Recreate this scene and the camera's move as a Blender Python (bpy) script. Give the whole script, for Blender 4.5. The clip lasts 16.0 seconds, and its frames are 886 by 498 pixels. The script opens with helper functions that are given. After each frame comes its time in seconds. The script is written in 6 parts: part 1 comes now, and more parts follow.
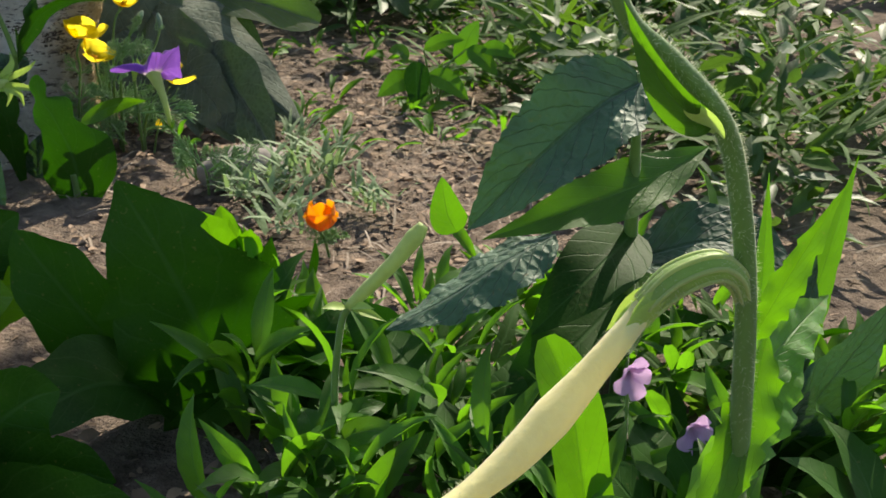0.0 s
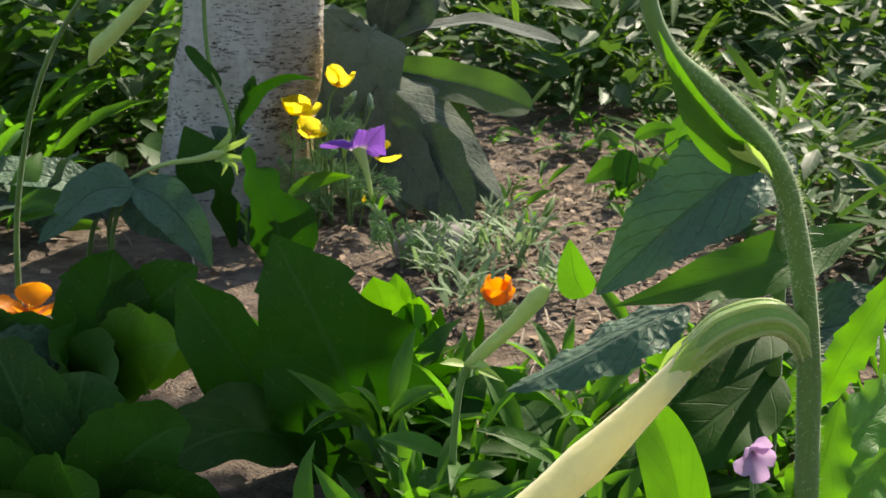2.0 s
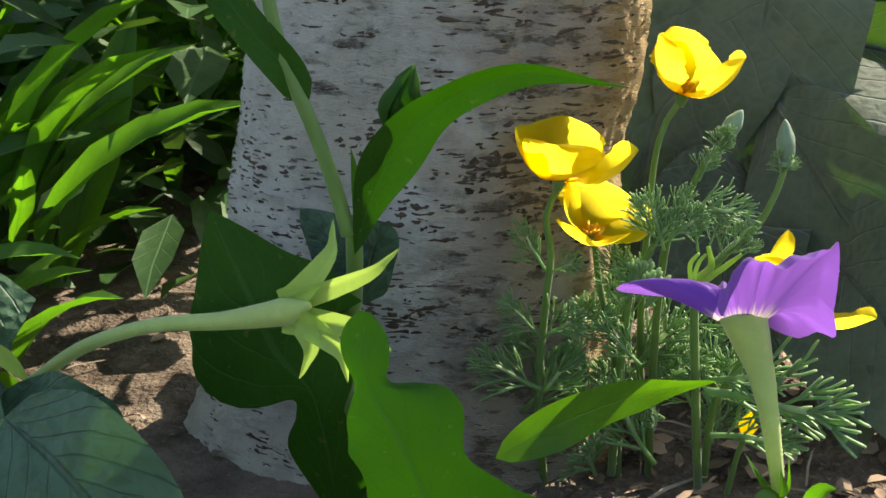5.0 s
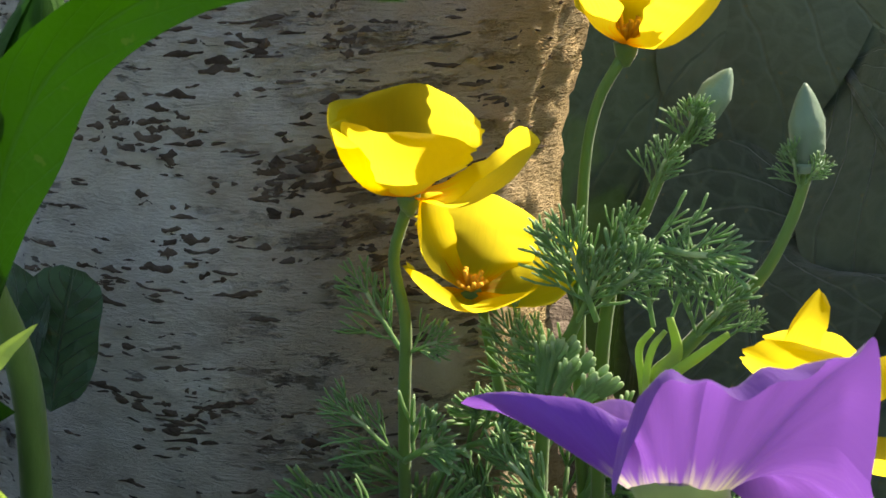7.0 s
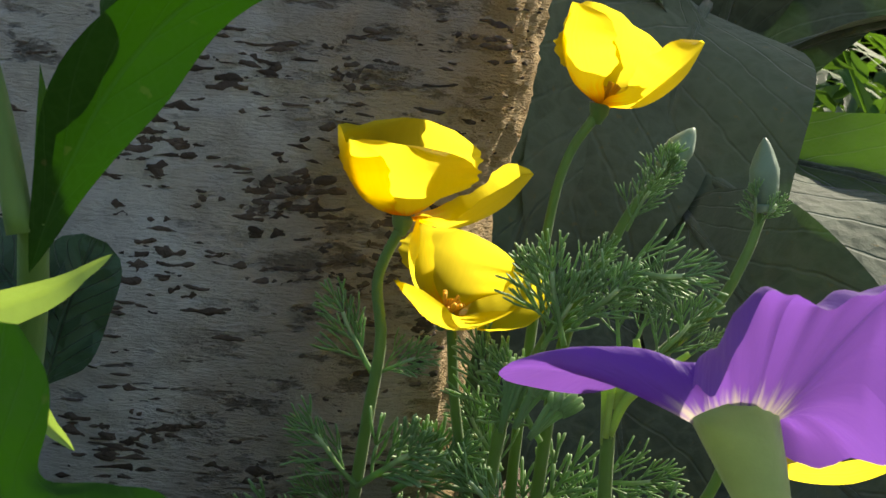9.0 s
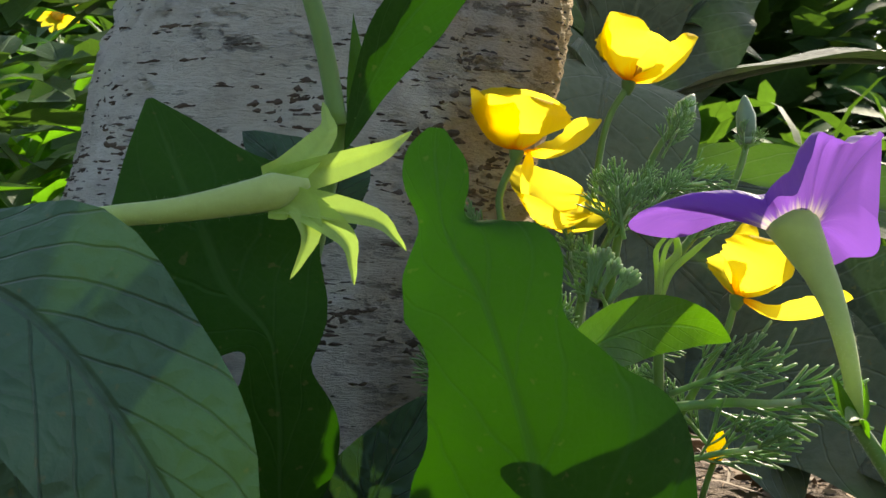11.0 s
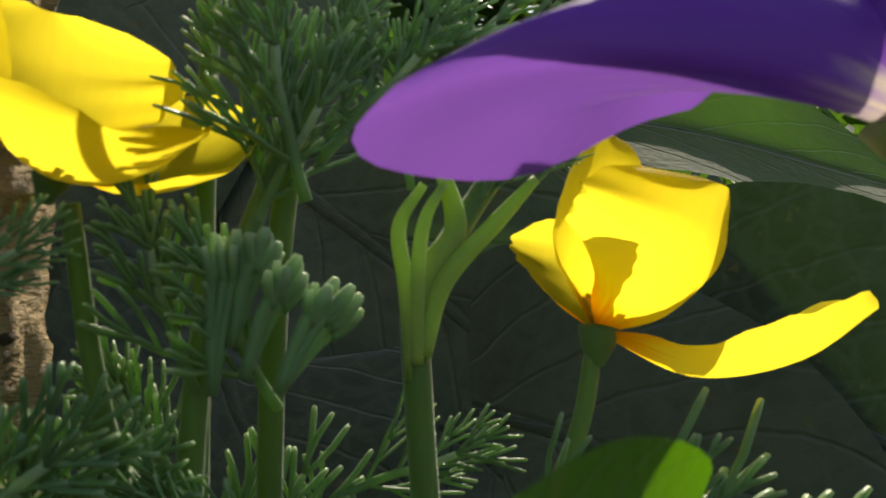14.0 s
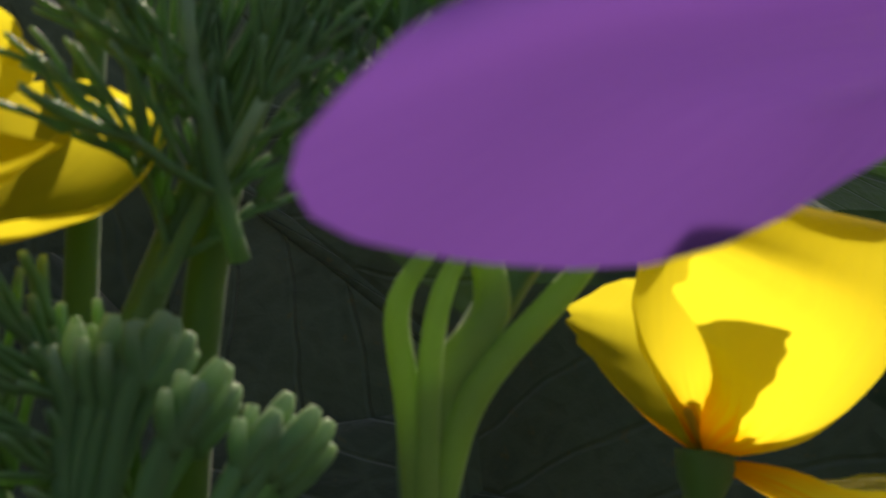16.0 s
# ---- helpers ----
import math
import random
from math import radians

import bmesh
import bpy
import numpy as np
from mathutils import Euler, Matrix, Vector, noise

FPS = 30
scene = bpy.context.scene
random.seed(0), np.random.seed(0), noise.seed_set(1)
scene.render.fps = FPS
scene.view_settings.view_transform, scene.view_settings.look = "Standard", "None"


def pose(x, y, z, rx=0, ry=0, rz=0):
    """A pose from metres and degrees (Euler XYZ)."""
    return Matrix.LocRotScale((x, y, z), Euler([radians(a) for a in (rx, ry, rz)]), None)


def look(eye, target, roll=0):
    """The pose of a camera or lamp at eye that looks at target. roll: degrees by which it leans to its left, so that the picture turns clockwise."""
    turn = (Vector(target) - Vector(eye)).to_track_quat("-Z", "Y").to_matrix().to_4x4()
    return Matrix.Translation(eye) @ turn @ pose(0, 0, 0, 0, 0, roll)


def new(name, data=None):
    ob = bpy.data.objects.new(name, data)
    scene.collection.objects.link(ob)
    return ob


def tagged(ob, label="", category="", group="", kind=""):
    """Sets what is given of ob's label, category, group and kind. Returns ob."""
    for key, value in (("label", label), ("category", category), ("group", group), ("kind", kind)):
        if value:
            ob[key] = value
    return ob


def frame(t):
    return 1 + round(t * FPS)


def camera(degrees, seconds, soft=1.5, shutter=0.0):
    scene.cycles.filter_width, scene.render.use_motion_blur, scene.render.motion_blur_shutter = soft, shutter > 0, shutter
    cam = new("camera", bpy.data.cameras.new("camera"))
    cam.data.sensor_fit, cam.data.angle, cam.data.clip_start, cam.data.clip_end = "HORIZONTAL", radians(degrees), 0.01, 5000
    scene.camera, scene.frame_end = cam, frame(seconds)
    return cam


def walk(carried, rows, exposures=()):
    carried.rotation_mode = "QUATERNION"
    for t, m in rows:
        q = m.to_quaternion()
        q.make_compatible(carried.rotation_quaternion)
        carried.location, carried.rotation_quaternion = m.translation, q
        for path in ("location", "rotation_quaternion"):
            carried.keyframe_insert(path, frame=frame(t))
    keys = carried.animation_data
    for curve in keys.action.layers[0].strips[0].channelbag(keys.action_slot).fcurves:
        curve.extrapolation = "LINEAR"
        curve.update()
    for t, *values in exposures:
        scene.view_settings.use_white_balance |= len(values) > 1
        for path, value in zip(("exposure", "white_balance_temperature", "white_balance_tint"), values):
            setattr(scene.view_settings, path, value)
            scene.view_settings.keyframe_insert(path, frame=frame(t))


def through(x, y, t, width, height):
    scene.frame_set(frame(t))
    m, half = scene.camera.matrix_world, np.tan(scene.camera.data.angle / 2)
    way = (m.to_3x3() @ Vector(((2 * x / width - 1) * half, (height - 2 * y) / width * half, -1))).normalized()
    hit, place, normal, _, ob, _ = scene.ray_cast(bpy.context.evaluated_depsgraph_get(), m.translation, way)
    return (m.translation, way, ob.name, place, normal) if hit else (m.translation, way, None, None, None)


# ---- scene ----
cam = camera(40, 16.0, soft=1.5)
cam.data.dof.use_dof, cam.data.dof.focus_distance, cam.data.dof.aperture_fstop = True, 0.40, 80
PATH = [
    (0.0, pose(0.1794, -1.5352, 0.4381, 68.55, -1.38, -11.91)),
    (0.5, pose(0.2203, -1.6173, 0.4341, 71.05, -0.51, -9.06)),
    (1.0, pose(0.2222, -1.6025, 0.4392, 70.35, -0.08, -7.61)),
    (1.5, pose(0.2405, -1.5779, 0.4266, 71.04, 0.14, -4.08)),
    (2.0, pose(0.2562, -1.5492, 0.4145, 73.22, -0.36, 0.57)),
    (2.5, pose(0.2634, -1.5235, 0.4100, 75.22, -0.89, 5.26)),
    (3.0, pose(0.2632, -1.4721, 0.3998, 76.52, 1.57, 9.48)),
    (3.2, pose(0.2658, -1.4719, 0.4105, 77.00, 2.58, 11.17)),
    (5.3, pose(0.1592, -0.4781, 0.2576, 70.48, 2.20, 17.77)),
    (5.5, pose(0.1675, -0.4615, 0.2472, 72.17, 3.04, 18.41)),
    (6.0, pose(0.1849, -0.4134, 0.2432, 72.91, 2.24, 21.71)),
    (6.5, pose(0.1828, -0.3733, 0.2434, 71.85, 3.66, 22.38)),
    (7.0, pose(0.1878, -0.3383, 0.2205, 71.42, 3.16, 23.70)),
    (7.5, pose(0.1717, -0.3279, 0.2009, 74.09, 0.70, 22.30)),
    (8.0, pose(0.1590, -0.2836, 0.2056, 74.49, 2.09, 21.47)),
    (8.2, pose(0.1530, -0.2887, 0.2032, 75.70, 0.95, 19.49)),
    (10.3, pose(0.0408, -0.5639, 0.0826, 96.20, -3.41, -3.80)),
    (10.5, pose(0.0257, -0.5452, 0.0750, 97.13, -2.60, -4.52)),
    (11.0, pose(0.0080, -0.5321, 0.0868, 92.37, -2.32, -4.33)),
    (11.5, pose(-0.0037, -0.5303, 0.1008, 89.99, -1.82, -6.33)),
    (12.0, pose(-0.0303, -0.4979, 0.1076, 87.46, -1.93, -12.43)),
    (12.5, pose(-0.0492, -0.4851, 0.1017, 87.11, -0.37, -16.86)),
    (13.0, pose(-0.0118, -0.4096, 0.0826, 92.25, 2.78, -15.71)),
    (13.5, pose(0.0340, -0.3220, 0.0895, 93.50, 2.13, -15.49)),
    (14.0, pose(0.0653, -0.2373, 0.1021, 91.01, 2.84, -22.16)),
    (14.5, pose(0.0742, -0.2043, 0.1071, 89.23, 2.00, -26.45)),
    (15.0, pose(0.0836, -0.1803, 0.1088, 90.60, 2.59, -25.92)),
    (15.5, pose(0.0865, -0.1775, 0.1104, 91.07, 3.14, -25.40)),
    (16.0, pose(0.0873, -0.1758, 0.1104, 91.18, 2.22, -22.73)),
]
EXPOSURES = [(0.0, 0.85, 7400, 10), (1.5, 0.9, 7400, 10), (3.0, 1.25, 7400, 10), (5.3, 1.45, 7600, 10), (6.5, 1.25, 7600, 10), (8.2, 1.05, 7600, 10), (10.3, 0.8, 7600, 10), (11.0, 1.25, 7600, 10), (13.0, 1.35, 7600, 10), (13.5, 1.1, 7600, 10), (14.0, 0.4, 7600, 10), (14.5, 0.0, 7600, 10), (16.0, -0.1, 7600, 10)]
walk(cam, PATH, EXPOSURES)

# ---- light: late-morning sun from behind and to the right, high ----
SUN_ELEV, SUN_AZ = radians(42), radians(36)
sun_dir = Vector((math.sin(SUN_AZ) * math.cos(SUN_ELEV), math.cos(SUN_AZ) * math.cos(SUN_ELEV), math.sin(SUN_ELEV)))
sun = new("sun", bpy.data.lights.new("sun", "SUN"))
sun.data.energy, sun.data.angle, sun.data.color = 4.8, radians(0.5), (1.0, 0.95, 0.86)
sun.matrix_world = look((0, 0, 0), -sun_dir)
world = bpy.data.worlds.new("world")
scene.world = world
world.use_nodes = True
sky = world.node_tree.nodes.new("ShaderNodeTexSky")
sky.sky_type, sky.sun_disc, sky.sun_elevation, sky.sun_rotation = "NISHITA", False, SUN_ELEV, SUN_AZ
back = world.node_tree.nodes["Background"]
back.inputs["Strength"].default_value = 0.13
world.node_tree.links.new(sky.outputs[0], back.inputs["Color"])


# ---- materials ----
class Nodes:
    """Short hand for building a node material."""

    def __init__(self, name):
        self.mat = bpy.data.materials.new(name)
        self.mat.use_nodes = True
        self.tree = self.mat.node_tree
        self.tree.nodes.clear()
        self.out = self.tree.nodes.new("ShaderNodeOutputMaterial")

    def add(self, kind, **values):
        n = self.tree.nodes.new(kind)
        for key, v in values.items():
            if key in ("operation", "blend_type", "data_type", "feature", "noise_dimensions", "attribute_type", "attribute_name", "vector_type", "distance"):
                setattr(n, key, v)
        return n

    def put(self, socket, v):
        if isinstance(v, bpy.types.NodeSocket):
            self.tree.links.new(v, socket)
        elif isinstance(v, (tuple, list)) and len(v) == 3 and socket.type == "RGBA":
            socket.default_value = (*v, 1)
        else:
            socket.default_value = v

    def math(self, op, a, b=0.0, c=0.0, clamp=False):
        n = self.tree.nodes.new("ShaderNodeMath")
        n.operation, n.use_clamp = op, clamp
        for i, v in enumerate((a, b, c)):
            self.put(n.inputs[i], v)
        return n.outputs[0]

    def ramp(self, v, lo, hi):
        n = self.tree.nodes.new("ShaderNodeMapRange")
        n.interpolation_type = "SMOOTHSTEP"
        self.put(n.inputs[0], v)
        n.inputs[1].default_value, n.inputs[2].default_value = lo, hi
        return n.outputs[0]

    def mix(self, f, a, b, blend="MIX"):
        n = self.tree.nodes.new("ShaderNodeMix")
        n.data_type, n.blend_type = "RGBA", blend
        self.put(n.inputs[0], f), self.put(n.inputs[6], a), self.put(n.inputs[7], b)
        return n.outputs[2]

    def coords(self, which="Object", scale=(1, 1, 1)):
        tc = self.tree.nodes.new("ShaderNodeTexCoord")
        mp = self.tree.nodes.new("ShaderNodeMapping")
        mp.inputs["Scale"].default_value = scale
        self.tree.links.new(tc.outputs[which], mp.inputs[0])
        return mp.outputs[0]

    def noise(self, vec, scale, detail=3.0, rough=0.55):
        n = self.tree.nodes.new("ShaderNodeTexNoise")
        self.put(n.inputs["Vector"], vec)
        n.inputs["Scale"].default_value, n.inputs["Detail"].default_value, n.inputs["Roughness"].default_value = scale, detail, rough
        return n.outputs[0]

    def bump(self, height, strength, dist):
        n = self.tree.nodes.new("ShaderNodeBump")
        n.inputs["Strength"].default_value, n.inputs["Distance"].default_value = strength, dist
        self.put(n.inputs["Height"], height)
        return n.outputs[0]

    def random(self):
        return self.tree.nodes.new("ShaderNodeObjectInfo").outputs["Random"]

    def island(self):
        return self.tree.nodes.new("ShaderNodeNewGeometry").outputs["Random Per Island"]

    def shade(self, color, rough, normal=None, spec=0.5, sheen=0.0, through=None, share=0.0):
        p = self.tree.nodes.new("ShaderNodeBsdfPrincipled")
        self.put(p.inputs["Base Color"], color), self.put(p.inputs["Roughness"], rough)
        p.inputs["Specular IOR Level"].default_value = spec
        p.inputs["Sheen Weight"].default_value = sheen
        if normal is not None:
            self.put(p.inputs["Normal"], normal)
        result = p.outputs[0]
        if through is not None:
            t = self.tree.nodes.new("ShaderNodeBsdfTranslucent")
            self.put(t.inputs[0], through)
            m = self.tree.nodes.new("ShaderNodeMixShader")
            self.put(m.inputs[0], share)
            self.tree.links.new(result, m.inputs[1]), self.tree.links.new(t.outputs[0], m.inputs[2])
            result = m.outputs[0]
        self.tree.links.new(result, self.out.inputs[0])
        return self.mat


def leaf_material(name, color, through, share=0.4, rough=0.5, spec=0.4, sheen=0.0, veins=9, vein_color=None, relief=1.0, pucker=60.0, by_island=False, net=260.0, quilt=0.1):
    n = Nodes(name)
    uv = n.tree.nodes.new("ShaderNodeTexCoord").outputs["UV"]
    sep = n.tree.nodes.new("ShaderNodeSeparateXYZ")
    n.put(sep.inputs[0], uv)
    u, v = sep.outputs[0], sep.outputs[1]
    across = n.math("ABSOLUTE", n.math("SUBTRACT", v, 0.5))
    rib = n.math("SUBTRACT", 1.0, n.ramp(across, 0.008, 0.035))
    wob = n.noise(n.coords("Object"), 40.0, 2.0)
    phase = n.math("FRACT", n.math("ADD", n.math("SUBTRACT", n.math("MULTIPLY", u, veins), n.math("MULTIPLY", across, veins * 0.55)), n.math("MULTIPLY", wob, 0.5)))
    side = n.math("ABSOLUTE", n.math("SUBTRACT", phase, 0.5))
    vein = n.math("MAXIMUM", rib, n.math("MULTIPLY", n.math("SUBTRACT", 1.0, n.ramp(side, 0.0, 0.07)), 0.55))
    fine = n.noise(n.coords("Object"), 900.0, 3.0)
    blot = n.noise(n.coords("Object"), pucker, 3.0)
    cells = n.tree.nodes.new("ShaderNodeTexVoronoi")
    cells.feature = "DISTANCE_TO_EDGE"
    n.put(cells.inputs["Vector"], n.coords("Object"))
    cells.inputs["Scale"].default_value = net
    mesh_vein = n.math("SUBTRACT", 1.0, n.ramp(cells.outputs["Distance"], 0.02, 0.16))
    puff = n.ramp(cells.outputs["Distance"], 0.0, 0.5)
    rnd = n.island() if by_island else n.random()
    tone = n.math("ADD", n.math("MULTIPLY", rnd, 0.5), n.math("MULTIPLY", blot, 0.7))
    dark = tuple(c * 0.62 for c in color)
    light = tuple(min(1, c * 1.35) for c in color)
    base = n.mix(n.ramp(tone, 0.25, 0.95), dark, light)
    base = n.mix(n.math("MULTIPLY", vein, 0.55), base, vein_color or tuple(min(1, c * 1.9 + 0.02) for c in color))
    base = n.mix(n.math("MULTIPLY", mesh_vein, 0.22), base, tuple(min(1, c * 1.7 + 0.01) for c in color))
    base = n.mix(n.math("MULTIPLY", n.ramp(n.noise(n.coords("Object"), 230.0, 2.0), 0.66, 0.74), 0.5), base, (0.16, 0.13, 0.05))
    base = n.mix(n.math("MULTIPLY", n.ramp(n.noise(n.coords("Object"), 26.0, 3.0), 0.58, 0.72), 0.25), base, tuple(min(1, c * 1.4 + 0.015) for c in (color[0] * 1.6, color[1] * 1.1, color[2])))
    thr = n.mix(n.ramp(tone, 0.2, 1.0), tuple(c * 0.75 for c in through), tuple(min(1, c * 1.2) for c in through))
    thr = n.mix(n.math("MULTIPLY", vein, 0.7), thr, tuple(c * 0.5 for c in through))
    thr = n.mix(n.math("MULTIPLY", mesh_vein, 0.25), thr, tuple(c * 0.6 for c in through))
    h = n.math("ADD", n.math("ADD", n.math("MULTIPLY", blot, 0.8), n.math("MULTIPLY", puff, quilt)), n.math("ADD", n.math("MULTIPLY", vein, -0.7), n.math("MULTIPLY", fine, 0.12)))
    return n.shade(base, n.math("ADD", rough - 0.1, n.math("MULTIPLY", fine, 0.2)), n.bump(h, 0.55 * relief, 0.002), spec, sheen, thr, share)


def petal_material(name, edge, heart, through, heart_through, share=0.5, reach=(0.1, 0.42), streaks=26.0, rough=0.45):
    n = Nodes(name)
    uv = n.tree.nodes.new("ShaderNodeTexCoord").outputs["UV"]
    sep = n.tree.nodes.new("ShaderNodeSeparateXYZ")
    n.put(sep.inputs[0], uv)
    comb = n.tree.nodes.new("ShaderNodeCombineXYZ")
    n.put(comb.inputs[0], n.math("MULTIPLY", sep.outputs[0], 1.6)), n.put(comb.inputs[1], n.math("MULTIPLY", sep.outputs[1], streaks))
    grain = n.noise(comb.outputs[0], 1.0, 4.0)
    inner = n.math("SUBTRACT", 1.0, n.ramp(n.math("ADD", sep.outputs[0], n.math("MULTIPLY", n.math("SUBTRACT", grain, 0.5), 0.55)), *reach))
    tone = n.math("ADD", n.math("MULTIPLY", grain, 0.6), n.math("MULTIPLY", n.random(), 0.3))
    base = n.mix(inner, n.mix(tone, tuple(c * 0.8 for c in edge), edge), heart)
    thr = n.mix(inner, n.mix(tone, tuple(c * 0.8 for c in through), through), heart_through)
    return n.shade(base, rough, n.bump(grain, 0.6, 0.0015), 0.35, 0.15, thr, share)


def plain_material(name, color, rough=0.6, vary=0.35, scale=120.0, relief=0.3, spec=0.3, sheen=0.0, through=None, share=0.0, stretch=(1, 1, 1), by_island=False):
    n = Nodes(name)
    g = n.noise(n.coords("Object", stretch), scale, 4.0)
    g2 = n.noise(n.coords("Object"), scale * 0.13, 2.0)
    r = n.island() if by_island else n.random()
    tone = n.math("ADD", n.math("MULTIPLY", g, 0.5), n.math("ADD", n.math("MULTIPLY", g2, 0.4), n.math("MULTIPLY", r, 0.3)))
    base = n.mix(n.ramp(tone, 0.25, 0.95), tuple(c * (1 - vary) for c in color), tuple(min(1, c * (1 + vary)) for c in color))
    return n.shade(base, rough, n.bump(g, relief, 0.002), spec, sheen, through, share)


def bark_material():
    n = Nodes("birch_bark")
    ob = n.coords("Object")
    big = n.noise(n.coords("Object", (1, 1, 0.6)), 11.0, 4.0)
    mid = n.noise(n.coords("Object", (1, 1, 1.6)), 55.0, 6.0, 0.7)
    lent = n.noise(n.coords("Object", (1, 1, 4.2)), 105.0, 3.0, 0.62)
    patch = n.noise(n.coords("Object", (1, 1, 0.8)), 13.0, 5.0, 0.65)
    fibre = n.noise(n.coords("Object", (1, 1, 6)), 300.0, 4.0, 0.65)
    crack = n.noise(n.coords("Object", (1, 1, 3.0)), 60.0, 5.0, 0.7)
    col = n.mix(n.ramp(big, 0.36, 0.66), (0.78, 0.73, 0.64), (0.94, 0.91, 0.85))
    col = n.mix(n.math("MULTIPLY", n.ramp(mid, 0.46, 0.64), 0.42), col, (0.44, 0.39, 0.33))
    col = n.mix(n.math("MULTIPLY", n.ramp(fibre, 0.45, 0.7), 0.4), col, (0.88, 0.84, 0.77))
    marks = n.math("MULTIPLY", n.ramp(lent, 0.60, 0.64), n.ramp(n.noise(ob, 19.0, 2.0), 0.42, 0.58))
    col = n.mix(n.math("MULTIPLY", marks, 0.85), col, (0.09, 0.07, 0.055))
    # a browner, cracked strip on the side away from the open bed
    sep = n.tree.nodes.new("ShaderNodeSeparateXYZ")
    n.put(sep.inputs[0], ob)
    strip = n.ramp(n.math("ADD", sep.outputs[0], n.math("MULTIPLY", n.math("SUBTRACT", patch, 0.5), 0.16)), 0.01, 0.05)
    strip = n.math("MULTIPLY", strip, n.ramp(n.math("SUBTRACT", 0.3, sep.outputs[2]), 0.0, 0.12))
    col = n.mix(n.math("MULTIPLY", strip, 0.55), col, (0.36, 0.24, 0.14))
    scar = n.math("MULTIPLY", n.ramp(crack, 0.52, 0.60), n.math("MAXIMUM", n.math("MULTIPLY", strip, 0.7), n.ramp(patch, 0.58, 0.68)))
    col = n.mix(n.math("MULTIPLY", scar, 0.9), col, (0.06, 0.042, 0.032))
    warm = n.ramp(n.noise(ob, 7.0, 3.0), 0.50, 0.74)
    col = n.mix(n.math("MULTIPLY", warm, 0.22), col, (0.46, 0.34, 0.20))
    # papery golden bark peeling on the edge turned to the sun, rim light painted in
    gold_rim = n.math("MULTIPLY", n.ramp(n.math("ADD", sep.outputs[0], n.math("MULTIPLY", n.math("SUBTRACT", big, 0.5), 0.05)), 0.066, 0.084), n.ramp(n.math("SUBTRACT", 0.3, sep.outputs[2]), 0.04, 0.1))
    col = n.mix(n.math("MULTIPLY", gold_rim, 0.75), col, (0.62, 0.42, 0.17))
    moss = n.ramp(n.noise(ob, 30.0, 4.0), 0.60, 0.75)
    col = n.mix(n.math("MULTIPLY", moss, 0.12), col, (0.32, 0.31, 0.17))
    h = n.math("ADD", n.math("MULTIPLY", mid, 0.9), n.math("ADD", n.math("MULTIPLY", n.math("MAXIMUM", marks, scar), -0.8), n.math("MULTIPLY", fibre, 0.4)))
    return n.shade(col, 0.8, n.bump(h, 1.0, 0.014), 0.2)


def soil_material():
    n = Nodes("garden_soil")
    ob = n.coords("Object")
    a, b, c = n.noise(ob, 3.0, 4.0), n.noise(ob, 45.0, 6.0, 0.65), n.noise(ob, 300.0, 3.0)
    col = n.mix(n.ramp(b, 0.3, 0.72), (0.055, 0.04, 0.03), (0.20, 0.155, 0.12))
    col = n.mix(n.math("MULTIPLY", n.ramp(a, 0.45, 0.7), 0.55), col, (0.24, 0.19, 0.15))
    col = n.mix(n.math("MULTIPLY", n.ramp(c, 0.6, 0.75), 0.5), col, (0.34, 0.28, 0.22))
    return n.shade(col, 0.95, n.bump(n.math("ADD", b, n.math("MULTIPLY", c, 0.4)), 1.0, 0.012), 0.15)


def frond_material():
    """Feathery leaf: darker along the stalks, paler and waxy at the finger tips."""
    n = Nodes("feathery_leaf")
    sep = n.tree.nodes.new("ShaderNodeSeparateXYZ")
    n.put(sep.inputs[0], n.tree.nodes.new("ShaderNodeTexCoord").outputs["UV"])
    g = n.noise(n.coords("Object"), 500.0, 3.0)
    tip = n.ramp(n.math("ADD", sep.outputs[0], n.math("MULTIPLY", n.math("SUBTRACT", g, 0.5), 0.4)), 0.45, 1.0)
    base = n.mix(tip, (0.20, 0.37, 0.13), (0.48, 0.62, 0.36))
    base = n.mix(n.math("MULTIPLY", n.random(), 0.35), base, (0.16, 0.26, 0.17))
    return n.shade(base, 0.42, n.bump(g, 0.3, 0.0008), 0.5, 0.2, n.mix(tip, (0.26, 0.48, 0.12), (0.56, 0.72, 0.42)), 0.42)


BARK, SOIL = bark_material(), soil_material()
BROAD = leaf_material("broad_leaf", (0.04, 0.12, 0.015), (0.12, 0.36, 0.006), 0.4, 0.5, 0.35, veins=8, pucker=45)
# deep green, its colour darkened further for leaves that stand in shade
DEEP = leaf_material("deep_shaded_leaf", (0.016, 0.060, 0.005), (0.024, 0.125, 0.001), 0.28, 0.6, 0.15, veins=7, pucker=30, relief=0.6)
BLUE = leaf_material("blue_green_leaf", (0.038, 0.088, 0.048), (0.05, 0.15, 0.02), 0.18, 0.55, 0.3, 0.15, veins=10, pucker=55, relief=1.7, vein_color=(0.028, 0.066, 0.040), quilt=0.6, net=130)
# brighter copy of the leaf green for leaves the sun shines through
LIT = leaf_material("lit_leaf", (0.05, 0.16, 0.012), (0.15, 0.43, 0.008), 0.45, 0.5, 0.35, veins=9, pucker=60)
TOOTHED = leaf_material("toothed_leaf", (0.06, 0.17, 0.03), (0.22, 0.55, 0.03), 0.42, 0.5, 0.35, veins=12, pucker=80, relief=1.1, vein_color=(0.2, 0.34, 0.12))
WOOLLY = leaf_material("woolly_leaf", (0.068, 0.090, 0.062), (0.08, 0.22, 0.01), 0.07, 0.85, 0.2, 0.25, veins=9, pucker=70, relief=1.2, vein_color=(0.115, 0.145, 0.105), quilt=0.30, net=120)
